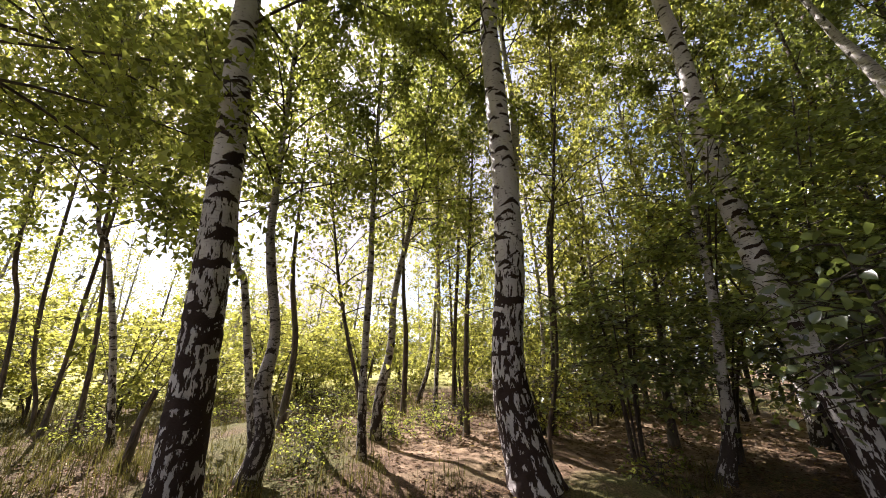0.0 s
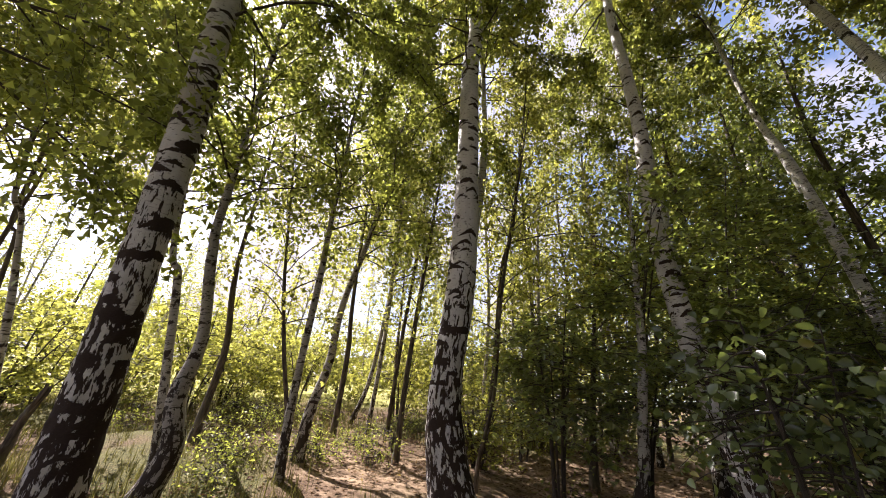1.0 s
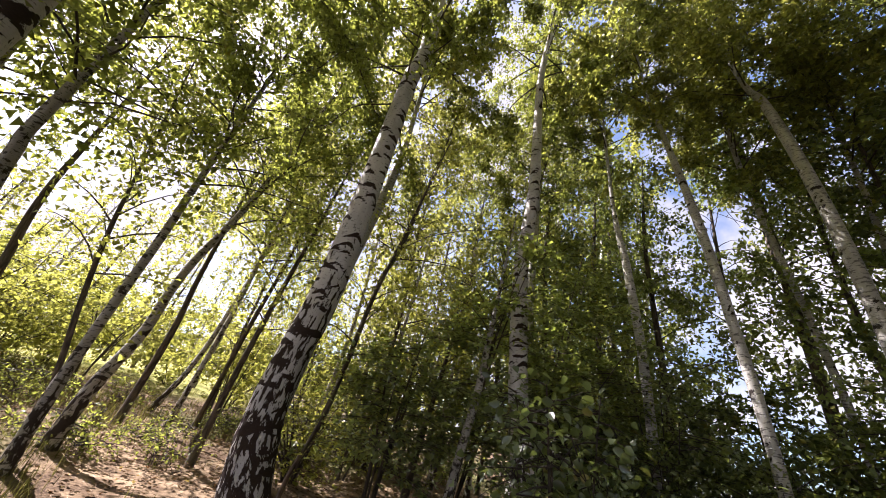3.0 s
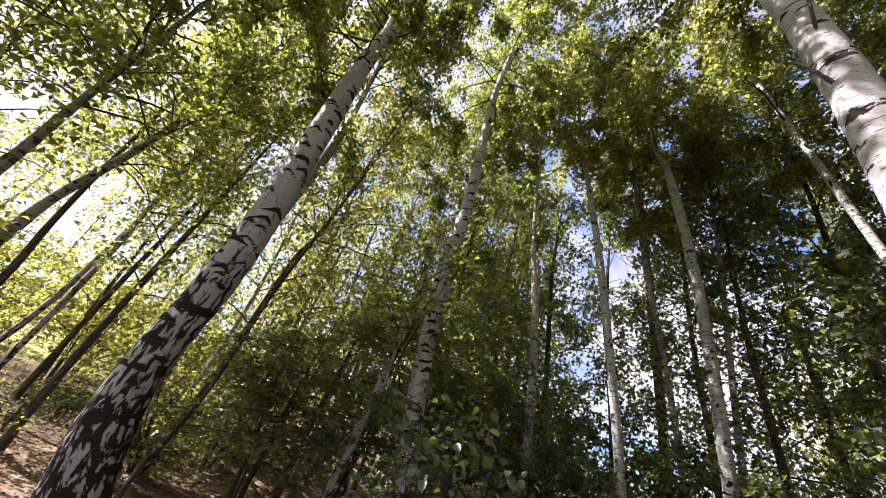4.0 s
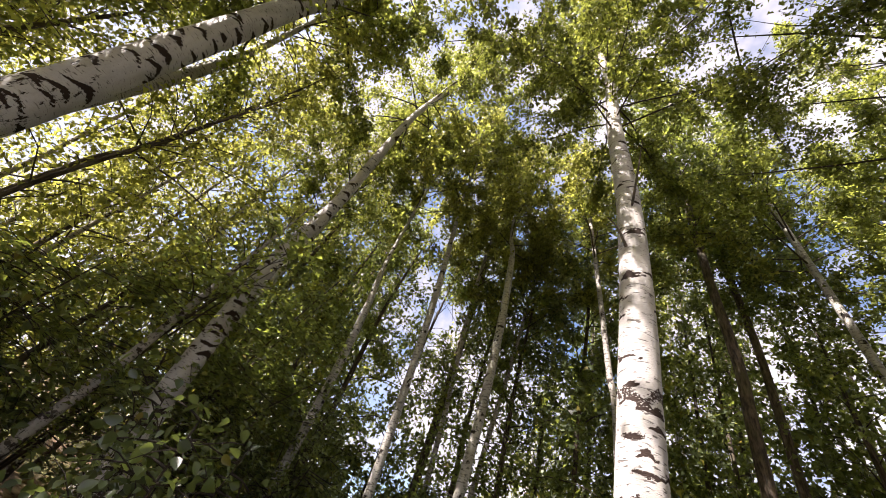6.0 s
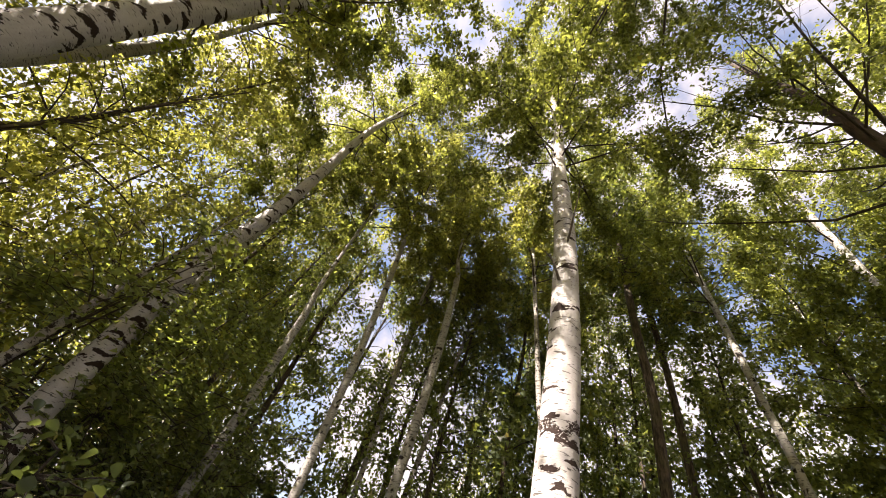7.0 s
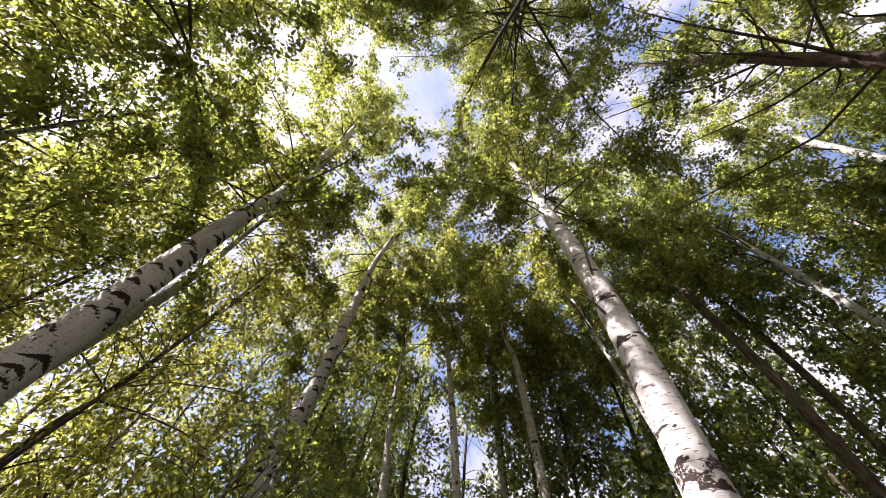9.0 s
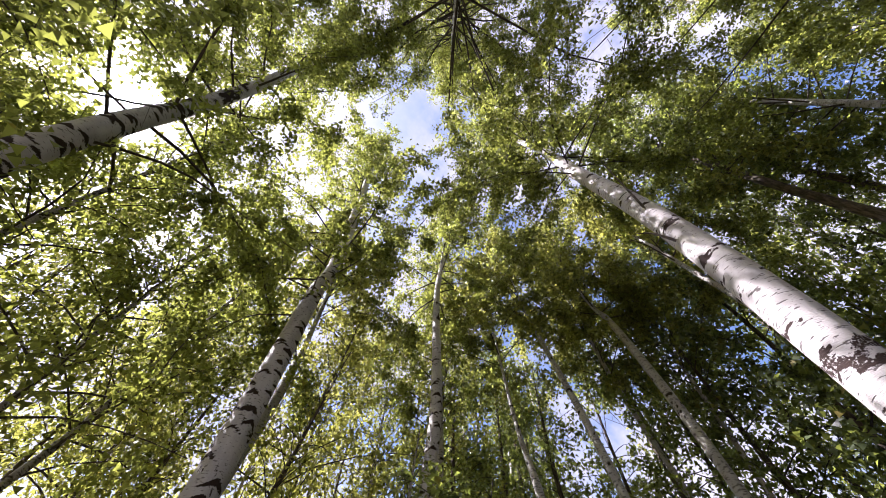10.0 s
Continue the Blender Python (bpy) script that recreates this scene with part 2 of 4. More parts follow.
def leaf_mesh(name, rng, where, length, material, droop=0.6, width=0.72, flat=0.0, simple=False, rounded=False):
    """Kite-shaped folded leaves (or plain three-cornered birch leaves) at the given places, each hanging from its stalk its own way."""
    n = len(where)
    tip = rng.normal(size=(n, 3))
    tip /= np.linalg.norm(tip, axis=1, keepdims=True)
    tip[:, 2] = tip[:, 2] * (1 - flat) - droop
    tip /= np.linalg.norm(tip, axis=1, keepdims=True)
    up = rng.normal(size=(n, 3))
    if flat:
        up = up * (1 - flat) + np.array([0, 0, 1.5]) * flat
    side = np.cross(tip, up)
    side /= np.linalg.norm(side, axis=1, keepdims=True) + 1e-9
    nor = np.cross(side, tip)
    size = (length * rng.uniform(0.65, 1.3, n))[:, None]
    half = size * width * 0.5 * rng.uniform(0.8, 1.1, (n, 1))
    if simple:
        root = where + tip * size * 0.12
        v = np.stack([root + side * half, where + tip * size + nor * size * 0.08, root - side * half], 1).reshape(-1, 3)
        return mesh_from(name, v, np.arange(3 * n), 3, material, False)
    if rounded:
        ring = []
        for u, w in ((0.0, 0.0), (0.12, 0.55), (0.38, 1.0), (0.68, 0.78), (0.9, 0.28), (1.0, 0.0), (0.9, -0.28), (0.68, -0.78), (0.38, -1.0), (0.12, -0.55)):
            ring.append(where + tip * size * u + side * half * w + nor * size * (0.14 * abs(w) - 0.22 * u * u))
        v = np.stack(ring, 1).reshape(-1, 3)
        i = np.arange(n)[:, None] * 10
        f = np.concatenate([i + [0, 1, 2, 5], i + [2, 3, 4, 5], i + [0, 5, 8, 9], i + [5, 6, 7, 8]], 1).ravel()
        return mesh_from(name, v, f, 4, material, True)
    fold = size * 0.12
    a = where
    b = where + tip * size * 0.38 + side * half + nor * fold
    c = where + tip * size - nor * fold * 0.6
    d = where + tip * size * 0.38 - side * half + nor * fold
    v = np.stack([a, b, c, d], 1).reshape(-1, 3)
    i = np.arange(n)[:, None] * 4
    f = np.concatenate([i + [0, 1, 2], i + [0, 2, 3]], 1).ravel()
    return mesh_from(name, v, f, 3, material, False)


def ground_z(x, y):
    """Height of the ground: it rises ahead, more gently far out."""
    y = np.asarray(y, float)
    far = np.clip(np.abs(y) - 14, 0, None)
    return 0.12 * np.clip(y, -14, 14) + 0.05 * np.sign(y) * far + 0 * np.asarray(x, float)


# ---------------------------------------------------------------- trees
def trunk_mesh(rng, nodes, segs, step, material, foot_top, foot_power, marks, rough=0.03, rings=()):
    """A trunk along nodes (x, y, z, radius), with scars like roof marks and a dark, swollen foot."""
    length = sum(math.dist(a[:3], b[:3]) for a, b in zip(nodes, nodes[1:]))
    fine = np.arange(0, min(7.5, length), step)
    coarse = np.arange(min(7.5, length), length, 0.12)
    at = np.r_[fine, coarse[:-1] if len(coarse) > 1 else coarse, length] / length
    line, along = smooth_line(nodes, np.clip(at, 0, 1))
    rad = np.maximum(line[:, 3], 0.006)
    ang = np.linspace(0, 2 * np.pi, segs, endpoint=False)
    flare = 1 + 0.35 * np.exp(-along / 0.22)
    th, v = ang[None], along[:, None]
    r0 = rad[0]
    foot = np.clip(1 - along / max(foot_top, 0.01), 0, 1) ** foot_power
    wob = np.zeros((len(along), segs))
    for k in range(1, 5):
        ph = rng.uniform(0, 6.28, 3)
        wob += np.sin(k * th + ph[0] + np.sin(v * 1.3 * k + ph[1]) * 1.5) * np.cos(v * (0.7 + k) + ph[2]) / (k + 1)
    lump = np.zeros_like(wob)
    for k in range(6):
        ph = rng.uniform(0, 6.28, 2)
        a, b = rng.integers(3, 12), rng.uniform(6, 40)
        lump += np.sin(a * th + ph[0] + 2 * np.sin(b * 0.3 * v)) * np.sin(b * v + ph[1]) / 6
    radius = rad[:, None] * flare[:, None] * (1 + rough * wob + (0.02 + 0.10 * foot[:, None]) * lump)
    pts, quads, _ = tube(line[:, :3], radius, segs)
    mark = np.zeros((len(along), segs))
    broad = 1.3 if marks > 20 else 1.05 if marks > 16 else 0.72
    n_marks = int(marks * min(length, 9.0))
    for v0 in rng.uniform(0.3, min(length, 9.0), n_marks):
        rr = np.interp(v0, along, rad)
        t0, w = rng.uniform(0, 6.28), rng.uniform(0.05, 0.15) * (0.4 + rr / 0.25) * max(broad, 0.9)
        thick = rng.uniform(0.020, 0.055) * (0.4 + rr / 0.25) * broad
        thick *= 2.0 if rng.random() < 0.22 and marks <= 16 else 1.0
        slope = rng.uniform(0.15, 0.75) if rng.random() < 0.75 else rng.uniform(-0.1, 0.1)
        rows = slice(*np.searchsorted(along, (v0 - 0.25, v0 + 0.25)))
        du = np.abs((th - t0 + np.pi) % (2 * np.pi) - np.pi) * rr
        body = thick * np.clip(1 - (du / w) ** 2, 0, 1) + 1e-6
        s = 1 - np.abs(v[rows] - v0 + slope * du) / body
        mark[rows] = np.maximum(mark[rows], np.clip(s * 1.6, 0, 1) * (du < w))
    for v0, thick in rings:
        bend = thick * 0.7 * np.sin(th * 2 + v0 * 7) + thick * 0.4 * np.sin(th * 5 + v0)
        mark = np.maximum(mark, np.clip(1.3 * (1 - np.abs(v - v0 + bend) / thick), 0, 0.62))
    bk = np.stack([np.cos(th) * r0 + 0 * v, np.sin(th) * r0 + 0 * v, v + 0 * th], -1).reshape(-1, 3)
    bk = bk + rng.uniform(0, 30, 3)
    me = mesh_from("trunk", pts, quads.ravel(), 4, material, True,
                   (("bk", "FLOAT_VECTOR", bk), ("mark", "FLOAT", mark), ("foot", "FLOAT", np.repeat(foot, segs))))
    return me, line, along


def limb_lines(rng, line, along, low, count, reach, rise, droop, lean=None, thick=1.0, taper=0.72):
    """Limbs that leave the trunk and bend over at their ends."""
    top = along[-1]
    out = []
    for i in range(count):
        f = (i + rng.uniform(0, 0.9)) / count
        h = low + (top * 0.97 - low) * f
        base = np.array([np.interp(h, along, line[:, k]) for k in range(4)])
        az = i * 2.399 + rng.uniform(-0.5, 0.5)
        size = reach * (1 - taper * f) * rng.uniform(0.6, 1.2)
        el = rise + 0.75 * f + rng.uniform(-0.25, 0.25)
        d = np.array([math.cos(az) * math.cos(el), math.sin(az) * math.cos(el), math.sin(el)])
        if lean is not None:
            d = d + np.array(lean) * rng.uniform(0.3, 1) * (1 - f)
            d /= np.linalg.norm(d)
        s = np.linspace(0, 1, 9)[:, None]
        side = np.cross(d, [0, 0, 1])
        wave = (np.sin(s * rng.uniform(3, 6) + rng.uniform(0, 6)) * 0.11 + np.sin(s * rng.uniform(8, 13)) * 0.03) * size * s
        pts = base[:3] + d * size * s + side * wave + np.array([0, 0, -1.0]) * droop * size * s**2.2
        rad = np.minimum(base[3] * 0.4, (0.005 + 0.0042 * size) * thick) * (1 - 0.85 * s[:, 0]) + 0.002
        out.append((pts, rad, size, f))
    return out


def twig_lines(rng, limbs, per_metre, length, droop, bare=0.22, lift=1.0):
    out = []
    for pts, rad, size, f in limbs:
        n = max(2, int(per_metre * size))
        for s in rng.uniform(bare * (1 - 0.75 * f), 1.0, n):
            k = s * (len(pts) - 1)
            i = min(int(k), len(pts) - 2)
            p = pts[i] + (pts[i + 1] - pts[i]) * (k - i)
            d = (pts[i + 1] - pts[i]) / (np.linalg.norm(pts[i + 1] - pts[i]) + 1e-9) * 0.6 + rng.normal(size=3) * 0.6
            d[2] *= lift
            d /= np.linalg.norm(d)
            size_t = length * rng.uniform(0.45, 1.3)
            t = np.linspace(0, 1, 5)[:, None]
            line = p + d * size_t * t * (1 - 0.3 * t) + np.array([0, 0, -1.0]) * droop * size_t * t**1.8
            out.append((line, np.linspace(0.0045, 0.0015, 5)))
    return out


def clumped(rng, p, keep, size):
    """The share of the points that lies in the denser cells of a random swell, so that foliage gathers into clumps with gaps."""
    val = np.zeros(len(p))
    for k in range(7):
        w = rng.normal(size=3)
        w *= 6.28 / (size * rng.uniform(0.7, 1.6)) / np.linalg.norm(w)
        val += np.sin(p @ w + rng.uniform(0, 6.28))
    val += rng.normal(size=len(p)) * 0.55
    return p[val > np.quantile(val, 1 - keep)]


def leaf_places(rng, twigs, count, spread, keep=0.8, size=0.85):
    """count leaves along each twig, gathered into clumps."""
    lines = np.array([t[0] for t in twigs])
    n = len(lines)
    count = int(count / keep)
    s = rng.uniform(0.08, 1.0, (n, count)) * 4
    i = np.minimum(s.astype(int), 3)
    rows = np.arange(n)[:, None]
    p = lines[rows, i] + (lines[rows, i + 1] - lines[rows, i]) * (s - i)[..., None]
    return clumped(rng, (p + rng.normal(size=p.shape) * spread).reshape(-1, 3), keep, size)


def outside_view_cones(p):
    """Which places lie outside two cones cut from the camera's place to fit its view: a gap at the wood's edge, and one
    towards the sun.
    """
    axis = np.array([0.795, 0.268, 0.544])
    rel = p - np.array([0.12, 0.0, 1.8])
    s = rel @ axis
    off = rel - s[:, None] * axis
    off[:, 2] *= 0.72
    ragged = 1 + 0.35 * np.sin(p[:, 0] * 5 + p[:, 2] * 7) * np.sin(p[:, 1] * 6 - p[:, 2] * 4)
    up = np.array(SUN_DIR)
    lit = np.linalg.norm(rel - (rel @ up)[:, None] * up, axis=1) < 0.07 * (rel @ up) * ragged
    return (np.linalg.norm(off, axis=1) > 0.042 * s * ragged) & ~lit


def birch(seed, name, nodes, label, group, size, material=None, leaf=None, low=None, limbs=40, reach=3.2, rise=0.6, droop=0.35,
          twigs=7.0, twig_len=1.0, hang=0.75, leaves=40, leaf_len=0.08, foot=(1.5, 1.0), marks=7.0, lean=None, category="tree", split=False, twig_tubes=True, rings=(), thick=1.0, bare=None):
    """A birch: trunk, limbs, twigs and a crown of single leaves."""
    rng = np.random.default_rng(seed)
    base = nodes[0]
    nodes = [(x - base[0], y - base[1], z - base[2], r) for x, y, z, r in nodes]
    ob = thing(name, base[:3], label, category, group)
    segs, step = {"big": (36, 0.022), "near": (16, 0.045), "mid": (16, 0.06), "thin": (10, 0.12), "far": (7, 0.5)}[size]
    me, line, along = trunk_mesh(rng, nodes, segs, step, material or BARK, foot[0], foot[1], marks, rings=rings)
    part("trunk", me, ob)
    low = along[-1] * 0.4 if low is None else low
    arms = limb_lines(rng, line, along, low, limbs, reach, rise, droop, lean, thick, 0.5 if size == "big" else 0.72)
    if split:
        for arm in arms:
            part("branch", joined_tubes("branch", [arm[:2]], 7, TWIG), ob)
    else:
        part("limbwork", joined_tubes("limbwork", [(a[0][::2], a[1][::2]) for a in arms], 3 if size == "far" else 4, TWIG), ob, kind="stuff")
    fine = twig_lines(rng, arms, twigs, twig_len, hang, bare if bare is not None else 0.42 if size == "big" else 0.34)
    if twig_tubes:
        part("twigwork", joined_tubes("twigwork", [(t[0][::2], t[1][::2]) for t in fine[::2]], 3, TWIG), ob, kind="stuff")
    where = leaf_places(rng, fine, leaves, 0.07, 0.92 if size in ("far", "thin") else 0.8, 0.85)
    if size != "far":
        where = where[outside_view_cones(where + np.array(base[:3]))]
    part("crown", leaf_mesh("crown", rng, where, leaf_len, leaf or LEAF_BIRCH, width=0.8, simple=size != "big" or low > 7), ob, kind="stuff")
    return ob


def shrub(seed, name, place, label, group, height, width, stems, leaf, leaf_len, twigs=9.0, leaves=26, stem_r=0.018, flat=0.45, low=0.15, category="shrub", rounded=False, tiers=False, spray=0.38):
    """A many-stemmed shrub with layered, spreading sprays."""
    rng = np.random.default_rng(seed)
    x, y = place
    ob = thing(name, (x, y, float(ground_z(x, y)) - 0.02), label, category, group)
    arms = []
    for i in range(stems):
        az, out = rng.uniform(0, 6.28), rng.uniform(0.25, 1.0) * width
        tall = height * rng.uniform(0.65, 1.05)
        s = np.linspace(0, 1, 9)[:, None]
        flat_dir = np.array([math.cos(az), math.sin(az), 0])
        stem = flat_dir * out * s**1.4 + np.array([0, 0, tall]) * s**0.85 + rng.normal(size=3) * 0.1 * s
        stem = stem + flat_dir * 0.08
        r = stem_r * rng.uniform(0.7, 1.3)
        part("stem", joined_tubes("stem", [(stem, r * (1 - 0.8 * s[:, 0]))], 6, TWIG), ob)
        for k in range(int(5 + 4 * tall)):
            f = rng.uniform(low, 1.0)
            p = np.array([np.interp(f, s[:, 0], stem[:, j]) for j in range(3)])
            a2 = rng.uniform(0, 6.28)
            el = rng.uniform(-0.08, 0.22) if tiers else rng.uniform(-0.1, 0.55)
            d = np.array([math.cos(a2) * math.cos(el), math.sin(a2) * math.cos(el), math.sin(el)])
            size = width * rng.uniform(0.3, 0.75)
            arms.append((p + d * size * s + np.array([0, 0, -0.25]) * size * s**2, 0.007 * (1 - 0.8 * s[:, 0]) + 0.001, size, 0.0))
    part("limbwork", joined_tubes("limbwork", [(a[0][::4], a[1][::4]) for a in arms], 3, TWIG), ob, kind="stuff")
    fine = twig_lines(rng, arms, twigs, spray, 0.15, lift=0.25 if tiers else 1.0)
    part("twigwork", joined_tubes("twigwork", [(t[0][::2], t[1][::2]) for t in fine[::2]], 3, TWIG), ob, kind="stuff")
    where = leaf_places(rng, fine, leaves, 0.05, 0.85, 0.5)
    part("foliage", leaf_mesh("foliage", rng, where, leaf_len, leaf, 0.25, 0.78, flat, rounded=rounded), ob, kind="stuff")
    return ob


# ---------------------------------------------------------------- ground
def build_ground():
    rng = np.random.default_rng(5)
    radii = np.r_[0.0, np.geomspace(0.5, 20, 110), np.geomspace(21, 2500, 46)]
    segs = 192
    ang = np.linspace(0, 2 * np.pi, segs, endpoint=False)
    r, a = radii[1:, None], ang[None]
    x, y = r * np.sin(a), r * np.cos(a)
    z = ground_z(x, y)
    bump = np.zeros_like(z)
    for k in range(14):
        w = rng.normal(size=2) * (0.6 + 0.35 * k)
        bump += np.sin(x * w[0] + y * w[1] + rng.uniform(0, 6.28)) * 0.035 / (1 + 0.25 * k)
    z = z + bump * np.clip(r / 2, 0, 1) + 0.9 * np.clip((r - 18) / 60, 0, 1) * np.sin(a * 3 + 1.0)
    v = np.vstack([[[0, 0, 0]], np.stack([x, y, z], -1).reshape(-1, 3)])
    n = len(radii) - 1
    i = 1 + np.arange(n - 1)[:, None] * segs
    j = np.arange(segs)[None]
    k = (j + 1) % segs
    q = np.stack([i + j, i + segs + j, i + segs + k, i + k], -1).reshape(-1, 4)
    cap = np.stack([np.zeros(segs, int), 1 + j[0], 1 + k[0]], 1)
    faces = np.concatenate([np.concatenate([cap, cap[:, :1]], 1), q])
    px, py = v[:, 0], v[:, 1]
    # a trodden path crosses ahead and bends away to the meadow
    path = np.clip(1.6 - np.abs(py - (5.6 + 0.12 * px)), 0, 1)
    path = np.maximum(path * (px > -0.6), np.clip(1.3 - np.abs(px + 1.2 - 0.25 * (9 - py)), 0, 1) * (py > 5.2) * (py < 14))
    az = np.degrees(np.arctan2(px, py))
    dist = np.hypot(px, py)
    meadow = np.clip((dist - 10.5) / 2, 0, 1) * np.clip((8 - az) / 6, 0, 1) * np.clip((az + 80) / 6, 0, 1)
    me = bpy.data.meshes.new("ground")
    me.from_pydata(v.tolist(), [], [tuple(f[:3]) if f[0] == 0 else tuple(f) for f in faces.tolist()])
    me.update()
    for key, data in (("path", path), ("meadow", meadow)):
        at = me.attributes.new(key, "FLOAT", "POINT")
        at.data.foreach_set("value", data.astype(np.float32))
    me.polygons.foreach_set("use_smooth", np.full(len(me.polygons), True))
    me.materials.append(GROUND)
    return tagged(new("ground", me), "leaf-littered forest floor with a trodden sandy path", "ground", kind="structure")


build_ground()

# ---------------------------------------------------------------- the large birches
OLD = "tall birches round the camera"
birch(11, "birch_tree", [(-2.11, 3.28, 0.37, 0.207), (-2.12, 3.27, 0.66, 0.185), (-2.17, 3.24, 1.68, 0.169), (-2.24, 3.19, 2.91, 0.154), (-2.32, 3.13, 4.11, 0.152), (-2.45, 3.03, 5.75, 0.144), (-2.52, 2.98, 7.58, 0.126), (-2.65, 2.87, 9.54, 0.120), (-2.93, 2.57, 12.51, 0.095), (-3.41, 2.08, 17.41, 0.008)], "tall birch with white bark and a black fissured foot", OLD, "big", low=5.0, limbs=52, reach=4.0, rise=0.35, foot=(3.3, 0.42), marks=26, lean=(-0.5, 0.6, 0), twigs=6.2, leaf_len=0.082, leaves=54, twig_len=0.8, split=True)
birch(12, "birch_tree", [(0.94, 4.14, 0.48, 0.230), (0.78, 4.18, 1.21, 0.209), (0.74, 4.18, 1.86, 0.181), (0.84, 4.17, 3.03, 0.181), (0.83, 4.17, 4.67, 0.164), (0.77, 4.18, 6.95, 0.143), (0.80, 4.17, 8.45, 0.132), (0.31, 4.24, 13.22, 0.092), (-0.20, 4.31, 18.12, 0.008)], "tall white birch with a swollen, dark cracked foot beside the path", OLD, "big", low=5.6, limbs=50, reach=3.2, rise=0.35, foot=(3.5, 0.5), marks=20, lean=(-0.7, 0.6, 0), twigs=6.2, leaf_len=0.082, leaves=54, twig_len=0.8, split=True)
birch(13, "birch_tree", [(4.01, 3.62, 0.41, 0.176), (3.90, 3.73, 1.34, 0.157), (3.78, 3.85, 2.10, 0.139), (3.68, 3.95, 3.32, 0.133), (3.62, 4.01, 4.64, 0.119), (3.66, 3.97, 6.31, 0.107), (3.56, 4.06, 9.51, 0.082), (3.62, 4.00, 11.44, 0.062), (3.79, 3.85, 16.34, 0.008)], "slender leaning white birch behind a leafy bush", OLD, "big", low=9.0, limbs=44, reach=3.2, foot=(1.9, 0.6), marks=18, lean=(0.4, 0.6, 0), twigs=6.2, leaf_len=0.084, leaves=46, twig_len=0.8, split=True)
straight = birch(14, "birch_tree", [(2.76, -0.71, -0.10, 0.172), (2.76, -0.72, 2.67, 0.152), (2.755, -0.73, 4.37, 0.142), (2.77, -0.67, 6.02, 0.134), (2.81, -0.49, 8.26, 0.118), (2.82, -0.38, 10.4, 0.095), (2.85, -0.08, 12.9, 0.06), (2.90, 0.40, 16.8, 0.008)], "straight bright white birch with dark branch scars", OLD, "big", low=7.8, limbs=54, reach=4.8, rise=0.4, foot=(0.8, 0.7), marks=13, rings=((2.75, 0.035), (3.42, 0.075), (5.3, 0.016)), thick=0.6, bare=0.15, twigs=6.2, leaf_len=0.074, leaves=80, twig_len=0.8, split=True)

for ends in (((2.66, -0.67, 5.45), (2.577, -0.736, 6.2), (2.569, -0.83, 7.2)), ((2.66, -0.63, 4.9), (2.607, -0.53, 5.14), (2.586, -0.42, 5.27))):
    stub, _ = smooth_line([(*p, 0.0) for p in ends], 12)
    part("dead_branch", joined_tubes("dead_branch", [(stub[:, :3] - np.array([2.76, -0.71, -0.10]), np.linspace(0.017, 0.006, 12))], 7, BARK_DARK), straight, "dark broken dead branch")

